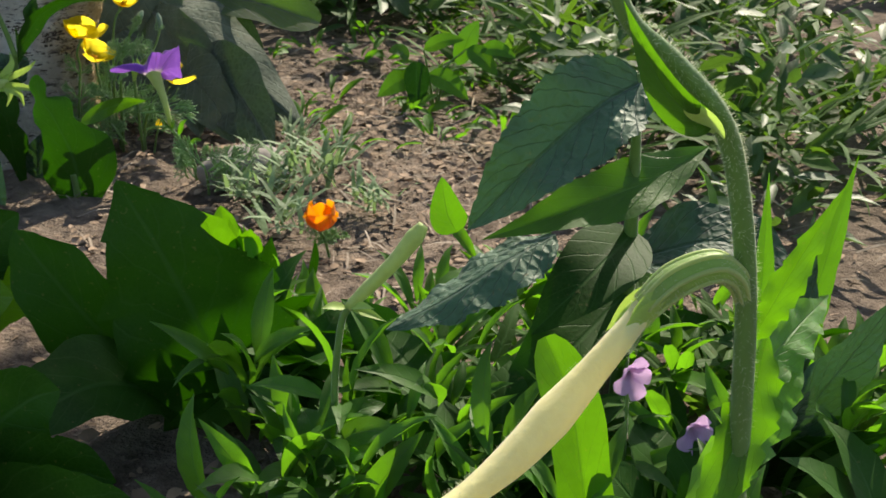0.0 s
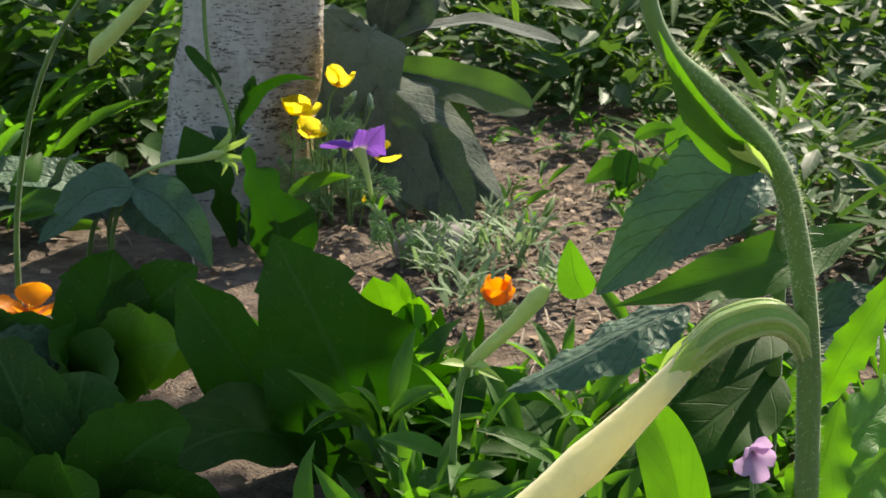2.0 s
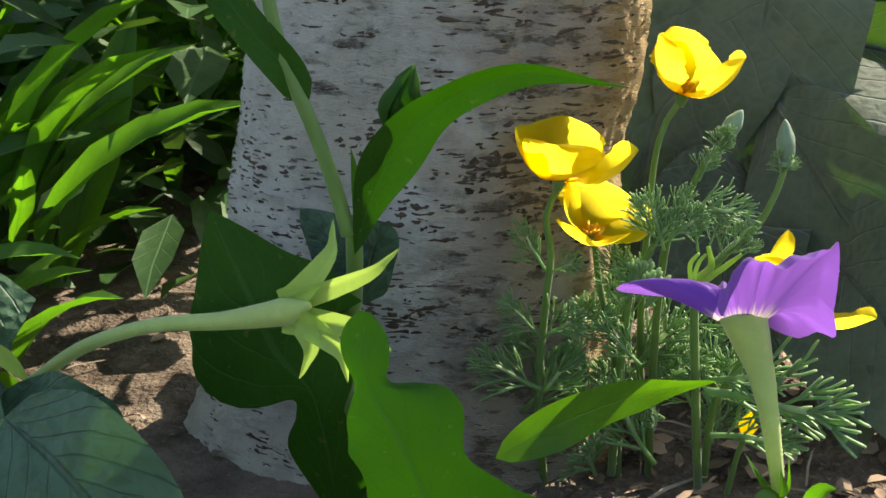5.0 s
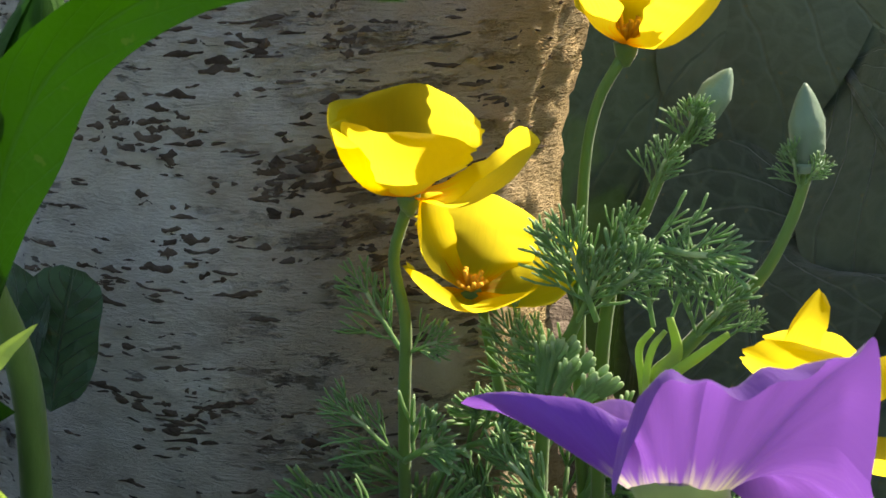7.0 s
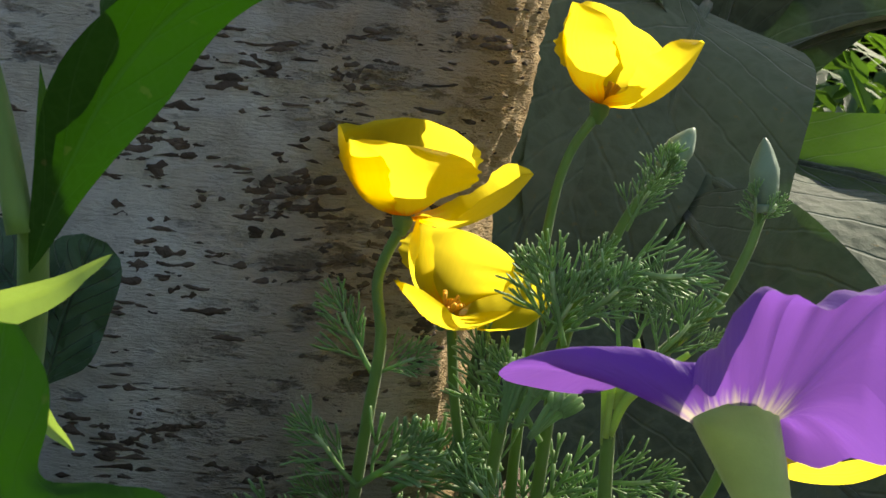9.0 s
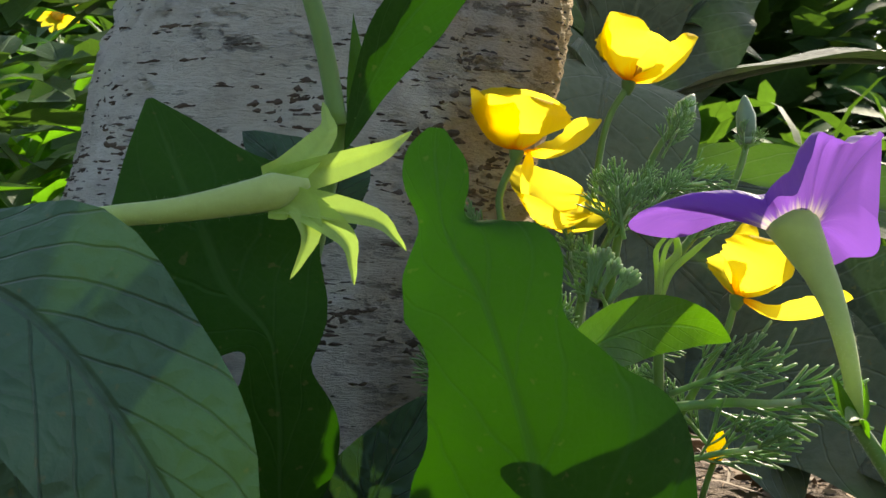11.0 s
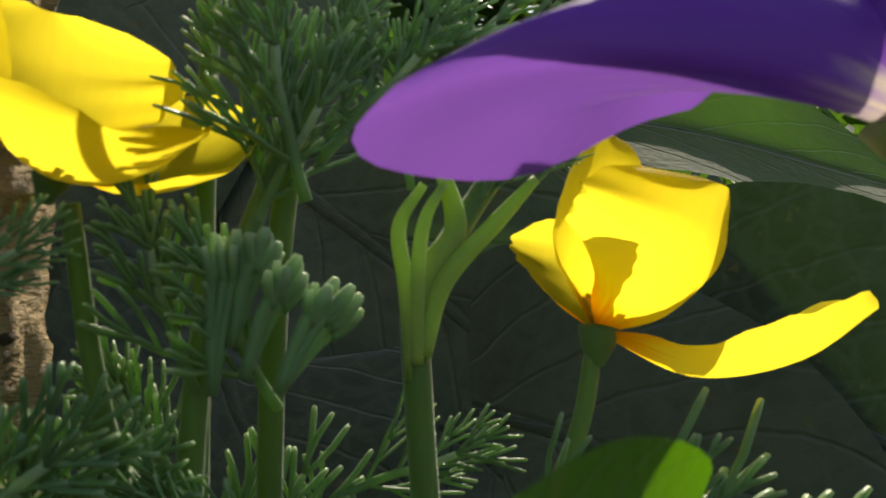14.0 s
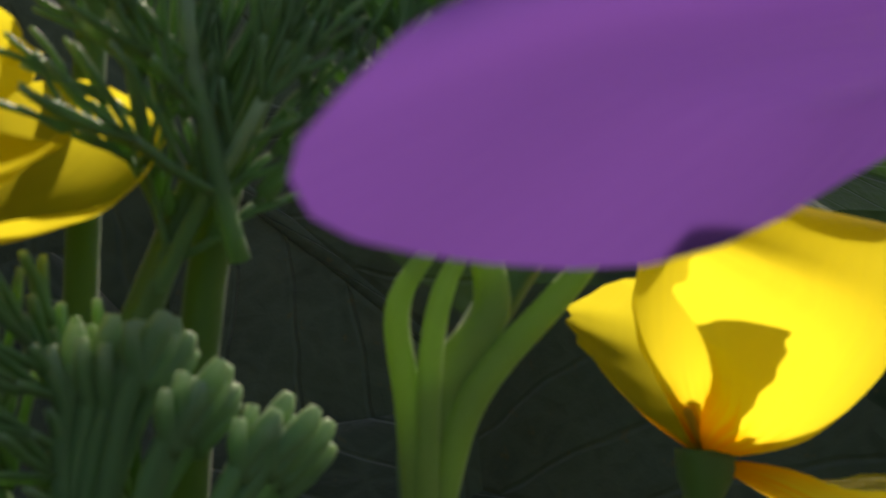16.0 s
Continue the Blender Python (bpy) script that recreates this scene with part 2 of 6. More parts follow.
THIN_WOOLLY = leaf_material("thin_woolly_leaf", (0.080, 0.108, 0.078), (0.20, 0.50, 0.02), 0.5, 0.8, 0.2, 0.4, veins=9, pucker=70, relief=1.2, vein_color=(0.115, 0.145, 0.105))
FROND = frond_material()
FAR = leaf_material("far_leaf", (0.040, 0.095, 0.018), (0.13, 0.28, 0.02), 0.38, 0.6, 0.14, veins=5, by_island=True, relief=0.5)
WEED = leaf_material("weed_leaf", (0.045, 0.125, 0.018), (0.16, 0.45, 0.015), 0.45, 0.55, 0.3, veins=6, by_island=True, relief=0.6)
FAR_DARK = leaf_material("shrub_leaf", (0.03, 0.075, 0.022), (0.10, 0.22, 0.02), 0.3, 0.5, 0.3, veins=5, by_island=True, relief=0.5)
YELLOW = petal_material("yellow_petal", (0.95, 0.74, 0.02), (0.90, 0.36, 0.005), (1.0, 0.83, 0.05), (1.0, 0.45, 0.005), 0.85, (0.02, 0.30), 20.0)
ORANGE = petal_material("orange_petal", (0.95, 0.30, 0.01), (0.65, 0.12, 0.01), (1.0, 0.38, 0.01), (0.6, 0.1, 0.01), 0.5)
PURPLE = petal_material("purple_petal", (0.19, 0.075, 0.42), (0.55, 0.50, 0.42), (0.25, 0.09, 0.52), (0.62, 0.55, 0.42), 0.5, (0.02, 0.24), 9.0)
PINK = petal_material("pink_petal", (0.60, 0.40, 0.65), (0.5, 0.3, 0.5), (0.7, 0.45, 0.75), (0.6, 0.4, 0.6), 0.4)
STEM = plain_material("green_stem", (0.10, 0.19, 0.045), 0.5, 0.3, 250, 0.3, 0.35, 0.3, (0.3, 0.5, 0.08), 0.2, (1, 1, 0.25))
PALE = plain_material("pale_green_skin", (0.40, 0.50, 0.16), 0.5, 0.22, 180, 0.3, 0.35, 0.3, (0.6, 0.75, 0.2), 0.28)
CREAM = plain_material("cream_tube", (0.84, 0.79, 0.42), 0.5, 0.14, 160, 0.4, 0.3, 0.6, (0.98, 0.9, 0.42), 0.42)
SEPAL = plain_material("sepal_green", (0.34, 0.48, 0.10), 0.5, 0.25, 220, 0.35, 0.35, 0.3, (0.5, 0.75, 0.12), 0.35)
BUD = plain_material("glaucous_bud", (0.17, 0.26, 0.17), 0.5, 0.25, 220, 0.3, 0.4, 0.2, (0.3, 0.42, 0.2), 0.15)
HAIR = plain_material("plant_hair", (0.7, 0.74, 0.55), 0.5, 0.1, 50, 0.0, 0.3, 0.0, (0.9, 0.92, 0.7), 0.5)
DRY = plain_material("dry_litter", (0.23, 0.165, 0.115), 0.85, 0.6, 90, 0.5, 0.2, by_island=True)
TWIG = plain_material("dry_twig", (0.28, 0.23, 0.18), 0.85, 0.5, 120, 0.5, 0.2, by_island=True)
CALYX = plain_material("calyx_green", (0.20, 0.32, 0.07), 0.5, 0.3, 220, 0.4, 0.35, 0.3, (0.35, 0.6, 0.08), 0.3)
TUFT = plain_material("grey_green_blade", (0.15, 0.23, 0.11), 0.6, 0.4, 200, 0.3, 0.25, 0.2, (0.26, 0.42, 0.14), 0.3, by_island=True)
LENTICEL = plain_material("dark_bark_mark", (0.075, 0.056, 0.044), 0.9, 0.55, 260, 0.9, 0.1, by_island=True)
STONE = plain_material("grey_stone", (0.30, 0.27, 0.24), 0.85, 0.4, 60, 0.8, 0.25)
ANTHER = plain_material("orange_stamen", (0.75, 0.36, 0.02), 0.7, 0.3, 300, 0.3)


# ---- builders ----
def bez(pts, u):
    """A point on the smooth curve through pts (Catmull-Rom), u in 0..1, for an array of u."""
    p = np.array(pts, float)
    u = np.atleast_1d(np.array(u, float))
    if len(p) == 2:
        return p[0] + (p[1] - p[0]) * u[:, None]
    e = np.vstack([2 * p[0] - p[1], p, 2 * p[-1] - p[-2]])
    s = np.clip(u, 0, 1) * (len(p) - 1)
    k = np.minimum(s.astype(int), len(p) - 2)
    f = (s - k)[:, None]
    a, b, c, d = e[k], e[k + 1], e[k + 2], e[k + 3]
    return 0.5 * (2 * b + (c - a) * f + (2 * a - 5 * b + 4 * c - d) * f ** 2 + (3 * b - a - 3 * c + d) * f ** 3)


def to_mesh(name, verts, faces, mat, uvs=None):
    me = bpy.data.meshes.new(name)
    me.from_pydata([tuple(v) for v in verts], [], faces)
    if uvs is not None:
        layer = me.uv_layers.new(name="UVMap")
        idx = np.empty(len(me.loops), dtype=np.int32)
        me.loops.foreach_get("vertex_index", idx)
        layer.data.foreach_set("uv", np.asarray(uvs, dtype=np.float32)[idx].ravel())
    me.polygons.foreach_set("use_smooth", np.ones(len(me.polygons), dtype=bool))
    me.materials.append(mat)
    me.update()
    return me


def grid_faces(nu, nv, wrap=False):
    cols = nv if wrap else nv + 1
    return [(i * cols + j, i * cols + (j + 1) % cols, (i + 1) * cols + (j + 1) % cols, (i + 1) * cols + j) for i in range(nu) for j in range(nv)]


def outline(u, kind, lobes=0.0, count=3.0, phase=0.0, teeth=0.0, tooth_count=14):
    """Half width of a blade along its length, 1 at the widest."""
    if kind == "ovate":
        w = np.sin(np.pi * u ** 0.72) ** 0.8
    elif kind == "lance":
        w = np.sin(np.pi * u ** 0.85) ** 1.15
    elif kind == "oblong":
        w = np.minimum(1, u * 5) ** 0.7 * np.clip(1 - ((u - 0.55) / 0.46) ** 4, 0, 1) ** 0.5
    elif kind == "spoon":
        w = (0.16 + 0.84 * np.clip((u - 0.15) / 0.5, 0, 1) ** 1.4) * np.clip(1 - np.clip((u - 0.62) / 0.385, 0, 1) ** 2.4, 0, 1) ** 0.5
    elif kind == "tongue":
        w = np.interp(u, (0, 0.08, 0.22, 0.36, 0.44, 0.50, 0.58, 0.66, 0.74, 0.81, 0.89, 0.96, 1.0), (0.55, 0.95, 1.0, 0.94, 0.74, 0.66, 0.62, 0.34, 0.20, 0.25, 0.28, 0.20, 0.0))
    elif kind == "claw":
        w = np.clip(1 - u, 0, 1) ** 0.75 * (0.8 + 0.55 * np.sin(np.pi * np.clip(u * 1.5, 0, 1)))
    elif kind == "fan":
        w = (0.10 + 0.90 * np.sin(np.clip(u, 0, 0.68) / 0.68 * np.pi / 2) ** 0.8) * np.clip(1 - np.clip((u - 0.72) / 0.285, 0, 1) ** 2.6, 0, 1) ** 0.5
    else:
        w = np.sin(np.pi * u)
    w = w * (1 + lobes * np.sin(2 * np.pi * count * u + phase))
    if teeth:
        k = np.floor(u * tooth_count + phase)
        saw = (u * tooth_count + phase) % 1.0
        w = w * (1 - teeth * (0.35 + 0.65 * np.abs(np.sin(k * 7.3 + phase))) * saw - 0.12 * teeth * np.sin(k * 3.1))
    return np.maximum(w, 0.0)


def blade(name, pts, width, normal, mat, kind="ovate", nu=18, nv=8, fold=0.25, cup=0.0, wave=0.0, waves=3.0, lobes=0.0, count=3.0, teeth=0.0, tooth_count=14, twist=0.0, seed=0):
    """A leaf or petal: a thin blade along the curve through pts, facing normal."""
    rng = random.Random(seed)
    u = np.linspace(0, 1, nu + 1)
    c = bez(pts, u)
    t = np.gradient(c, axis=0)
    t /= np.linalg.norm(t, axis=1, keepdims=True) + 1e-12
    n0 = np.array(normal, float)
    s = np.cross(t, n0)
    s /= np.linalg.norm(s, axis=1, keepdims=True) + 1e-12
    n = np.cross(s, t)
    if twist:
        a = (twist * u)[:, None]
        s, n = s * np.cos(a) + n * np.sin(a), n * np.cos(a) - s * np.sin(a)
    v = np.linspace(-1, 1, nv + 1)
    ph1, ph2 = rng.uniform(0, 6.28), rng.uniform(0, 6.28)
    wl = outline(u, kind, lobes, count, ph1, teeth, tooth_count)
    wr = outline(u, kind, lobes, count, ph1 + rng.uniform(-0.8, 0.8), teeth, tooth_count)
    verts, uvs = [], []
    for i in range(nu + 1):
        for j in range(nv + 1):
            h = (wl[i] if v[j] < 0 else wr[i]) * width / 2
            y = v[j] * h
            z = fold * abs(y) + cup * v[j] ** 2 * h + wave * width * abs(v[j]) ** 1.5 * math.sin(2 * np.pi * waves * u[i] + (ph1 if v[j] < 0 else ph2)) * min(1, wl[i] * 1.4)
            verts.append(c[i] + s[i] * y + n[i] * z)
            uvs.append((u[i], 0.5 + 0.5 * v[j]))
    return to_mesh(name, verts, grid_faces(nu, nv), mat, uvs)


def tube(name, pts, radii, mat, sides=8, steps=0, flat=1.0):
    """A round, tapered, closed tube along the curve through pts."""
    steps = steps or max(2, 4 * (len(pts) - 1))
    u = np.linspace(0, 1, steps + 1)
    c = bez(pts, u)
    r = np.interp(u, np.linspace(0, 1, len(radii)), radii)
    t = np.gradient(c, axis=0)
    t /= np.linalg.norm(t, axis=1, keepdims=True) + 1e-12
    ref = np.array((0.31, 0.95, 0.11)) if abs(t[0][1]) < 0.8 else np.array((1.0, 0.1, 0.05))
    verts, uvs = [], []
    for i in range(steps + 1):
        a = np.cross(t[i], ref)
        a /= np.linalg.norm(a) + 1e-12
        b = np.cross(t[i], a)
        for j in range(sides):
            w = 2 * math.pi * j / sides
            verts.append(c[i] + r[i] * (math.cos(w) * a + flat * math.sin(w) * b))
            uvs.append((u[i], j / sides))
    faces = grid_faces(steps, sides, True)
    faces.append(tuple(range(sides))[::-1])
    faces.append(tuple(steps * sides + j for j in range(sides)))
    return to_mesh(name, verts, faces, mat, uvs)


def merged(name, meshes):
    """One mesh out of several."""
    bm = bmesh.new()
    for me in meshes:
        bm.from_mesh(me)
    out = bpy.data.meshes.new(name)
    bm.to_mesh(out)
    bm.free()
    for m in meshes[0].materials:
        out.materials.append(m)
    for me in meshes:
        bpy.data.meshes.remove(me)
    return out


def thing(name, at, label, category, group="", kind=""):
    ob = new(name)
    ob.location = at
    ob.empty_display_size = 0.02
    return tagged(ob, label, category, group, kind)


def part(name, mesh, parent, label="", m=None):
    """Links a mesh, given in world places or at the pose m, under a thing or a part."""
    ob = new(name, mesh)
    ob.parent = parent
    top = parent
    place = Vector(parent.location)
    while top.parent:
        top = top.parent
        place = place + Vector(top.location)
    if m is None:
        mesh.transform(Matrix.Translation(-place))
    else:
        ob.matrix_local = Matrix.Translation(-place) @ m
    return tagged(ob, label)


def solo(name, mesh, label, category, kind="", group=""):
    return tagged(new(name, mesh), label, category, group, kind)


def shifted(ob, d):
    """Moves a thing with the parts that it has so far."""
    ob.location = Vector(ob.location) + Vector(d)


def cut_leaf(name, rows, face, mat, nu=44, nv=16, fold=0.08, wave=0.02, curl=0.0, seed=0):
    """A broad leaf with uneven sides. rows, from stalk to tip: the rib's place, and how far the blade reaches to either side of it."""
    rng = random.Random(seed)
    ph = [rng.uniform(0, 6.28) for _ in range(3)]
    u = np.linspace(0, 1, nu + 1)
    c = bez([r[0] for r in rows], u)
    left, right = (bez([(r[k], 0, 0) for r in rows], u)[:, 0] for k in (1, 2))
    t = np.gradient(c, axis=0)
    t /= np.linalg.norm(t, axis=1, keepdims=True) + 1e-12
    n0 = np.array(face, float) / np.linalg.norm(face)
    side = np.cross(t, n0)
    side /= np.linalg.norm(side, axis=1, keepdims=True) + 1e-12
    out = np.cross(side, t)
    verts, uvs = [], []
    for i in range(nu + 1):
        for j in range(nv + 1):
            v = j / nv * 2 - 1
            h = max(0.0, left[i] if v < 0 else right[i]) * (1 + 0.03 * abs(v) * math.sin(40 * u[i] + ph[0]))
            z = -fold * abs(v) * h + wave * abs(v) ** 1.5 * h * math.sin(9 * u[i] + ph[1] + v) - curl * max(0.0, abs(v) - 0.55) ** 1.5 * h * (1 + math.sin(13 * u[i] + ph[2]))
            verts.append(c[i] + side[i] * v * h + out[i] * z)
            uvs.append((u[i], 0.5 + 0.5 * v))
    return to_mesh(name, verts, grid_faces(nu, nv), mat, uvs)


def aim(base, direction, up=(0, 0, 1), size=1.0):
    """A pose with +x along direction and +z near up."""
    x = Vector(direction).normalized()
    y = Vector(up).cross(x)
    if y.length < 1e-4:
        y = Vector((0, 1, 0)).cross(x)
    y.normalize()
    z = x.cross(y)
    m = Matrix((x, y, z)).transposed().to_4x4()
    return Matrix.Translation(base) @ m @ Matrix.Diagonal((size, size, size, 1))


def leaf_shape(kind):
    """A small bent leaf along +x: points and faces."""
    if kind == "grass":
        v = [(0, -0.04, 0), (0, 0.04, 0), (0.4, -0.05, 0.06), (0.4, 0.05, 0.06), (0.8, -0.03, 0.02), (0.8, 0.03, 0.02), (1, 0, -0.06)]
        f = [(0, 2, 3, 1), (2, 4, 5, 3), (4, 6, 5)]
    elif kind == "long":
        us, ws = (0.08, 0.25, 0.45, 0.65, 0.85), (0.06, 0.14, 0.19, 0.17, 0.09)
        v = [(0, 0, 0)] + [(u, w * j, 0.05 * abs(j) + 0.10 * math.sin(3.1 * u) - 0.16 * u * u) for u, w in zip(us, ws) for j in (-1, 0, 1)] + [(1, 0, -0.17)]
        f = [(0, 1, 2), (0, 2, 3)]
        for i in range(4):
            k = 1 + 3 * i
            f += [(k, k + 3, k + 4, k + 1), (k + 1, k + 4, k + 5, k + 2)]
        f += [(13, 16, 14), (14, 16, 15)]
    else:
        v = [(0, 0, 0), (0.3, -0.2, 0.05), (0.3, 0, 0.0), (0.3, 0.2, 0.05), (0.68, -0.19, 0.05), (0.68, 0, 0.0), (0.68, 0.19, 0.05), (1, 0, -0.08)]
        f = [(0, 1, 2), (0, 2, 3), (1, 4, 5, 2), (2, 5, 6, 3), (4, 7, 5), (5, 7, 6)]
    return np.array(v), f


def leaf_mass(name, spots, kind, mat):
    """One mesh of many small leaves: spots are (place, direction, up, length, width)."""
    v0, f0 = leaf_shape(kind)
    p, x, up = (np.array([s[i] for s in spots], float) for i in (0, 1, 2))
    l, w = (np.array([s[i] for s in spots], float)[:, None] for i in (3, 4))
    x /= np.linalg.norm(x, axis=1, keepdims=True) + 1e-9
    y = np.cross(up, x)
    y /= np.linalg.norm(y, axis=1, keepdims=True) + 1e-9
    z = np.cross(x, y)
    verts = np.stack([p + x * q[0] * l + y * q[1] * l * w + z * q[2] * l for q in v0], axis=1).reshape(-1, 3)
    uvs = np.tile(np.stack([v0[:, 0], 0.5 + v0[:, 1] * 2.2], axis=1), (len(spots), 1))
    k = len(v0)
    faces = [tuple(i * k + j for j in f) for i in range(len(spots)) for f in f0]
    return to_mesh(name, verts.tolist(), faces, mat, uvs)


def hairs(name, pts, radii, count, length, mat, seed):
    """Fine hairs standing off a tube: slim three-sided spikes in one mesh."""
    rng = random.Random(seed)
    verts, faces = [], []
    for _ in range(count):
        u = rng.random()
        c = bez(pts, [u, min(1.0, u + 0.01), max(0.0, u - 0.01)])
        t = c[1] - c[2]
        t /= np.linalg.norm(t) + 1e-9
        r = np.interp(u, np.linspace(0, 1, len(radii)), radii)
        d = np.array([rng.gauss(0, 1) for _ in range(3)])
        d -= t * d.dot(t)
        d /= np.linalg.norm(d) + 1e-9
        s = np.cross(t, d)
        p, l, w = c[0] + d * r * 0.95, length * rng.uniform(0.5, 1.2), length * 0.03
        k = len(verts)
        verts += [p + s * w, p - s * w, p + t * w * 1.7, p + d * l + t * l * rng.uniform(-0.3, 0.3)]
        faces += [(k, k + 1, k + 3), (k + 1, k + 2, k + 3), (k + 2, k, k + 3)]
    return to_mesh(name, [tuple(v) for v in verts], faces, mat)


# ---- ground: one sheet out to the horizon ----
def ground_height(x, y):
    h = 0.012 * noise.noise((x * 2.3, y * 2.3, 0.3)) + 0.006 * noise.noise((x * 9, y * 9, 1.7))
    if abs(x) < 3 and -3 < y < 3:
        h += 0.0045 * noise.noise((x * 34, y * 34, 4.1)) + 0.002 * noise.noise((x * 80, y * 80, 9.0))
    return h - 0.004


def build_ground():
    k = np.linspace(-1, 1, 301)
    xs = 0.2 + np.sinh(k * 5.2) / math.sinh(5.2) * 60
    ys = -0.3 + np.sinh(k * 5.2) / math.sinh(5.2) * 60
    verts = [(x, y, ground_height(x, y)) for x in xs for y in ys]
    solo("ground", to_mesh("ground", verts, grid_faces(300, 300), SOIL), "brown garden soil with dry crumbs", "ground", "structure")


build_ground()


# ---- birch trunk ----
# height, left edge, right edge, depth of the middle
TRUNK = np.array([(-0.06, -0.170, 0.11, -0.03), (0.0, -0.140, 0.086, -0.034), (0.04, -0.122, 0.076, -0.036), (0.08, -0.116, 0.078, -0.036), (0.115, -0.110, 0.082, -0.036), (0.14, -0.104, 0.081, -0.036),
                  (0.17, -0.097, 0.087, -0.036), (0.20, -0.089, 0.092, -0.036), (0.25, -0.078, 0.095, -0.036), (0.32, -0.070, 0.098, -0.034), (0.42, -0.060, 0.103, -0.03), (0.8, -0.03, 0.118, 0.0), (1.6, 0.0, 0.13, 0.03), (2.6, 0.03, 0.13, 0.06)])
FLAT = 0.64  # the trunk is flattened from front to back


def bark_point(a, z, out=0.0):
    """A point on the uneven bark at the angle a and height z."""
    le, ri, cy = (float(np.interp(z, TRUNK[:, 0], TRUNK[:, i])) for i in (1, 2, 3))
    cx, r = (le + ri) / 2, (ri - le) / 2
    q = (math.cos(a) * 2.2, math.sin(a) * 2.2, z * 14)
    rr = r * (1 + 0.035 * noise.noise(q) + 0.018 * noise.noise((q[0] * 3, q[1] * 3, q[2] * 2.5)))
    rr += 0.0022 * noise.noise((q[0] * 9, q[1] * 9, z * 150)) + 0.0014 * noise.noise((q[0] * 14, q[1] * 14, z * 420))
    # old bark cracks
    for ca, cz, w, h, d in ((-0.75, 0.125, 0.16, 0.05, 0.007), (-0.95, 0.20, 0.07, 0.03, 0.005), (-2.0, 0.222, 0.08, 0.018, 0.006)):
        da = (a - ca + math.pi) % (2 * math.pi) - math.pi
        rr -= d * math.exp(-(da / w) ** 2 - ((z - cz) / h) ** 2)
    rr += out
    return (cx + rr * math.cos(a), cy + FLAT * rr * math.sin(a), z)


def bark_patch(rng, a, z, w, h, proud, nu=7, nv=3):
    """A ragged dark dash or scar lying on the bark: points and faces."""
    r = 0.09
    ph, tilt = rng.uniform(0, 6.28), rng.gauss(0, 0.08)
    verts = []
    for i in range(nu + 1):
        u = i / nu * 2 - 1
        half = h / 2 * max(0.12, (1 - abs(u) ** 2.2)) * (1 + 0.35 * math.sin(5 * u + ph) + rng.gauss(0, 0.15))
        for j in range(nv + 1):
            v = j / nv * 2 - 1
            edge = max(abs(v), abs(u)) > 0.99
            verts.append(bark_point(a + u * w / 2 / r, z + v * half + tilt * u * w / 2 + 0.12 * h * math.sin(3 * u + ph), -0.0008 if edge else proud))
    return verts, grid_faces(nu, nv)


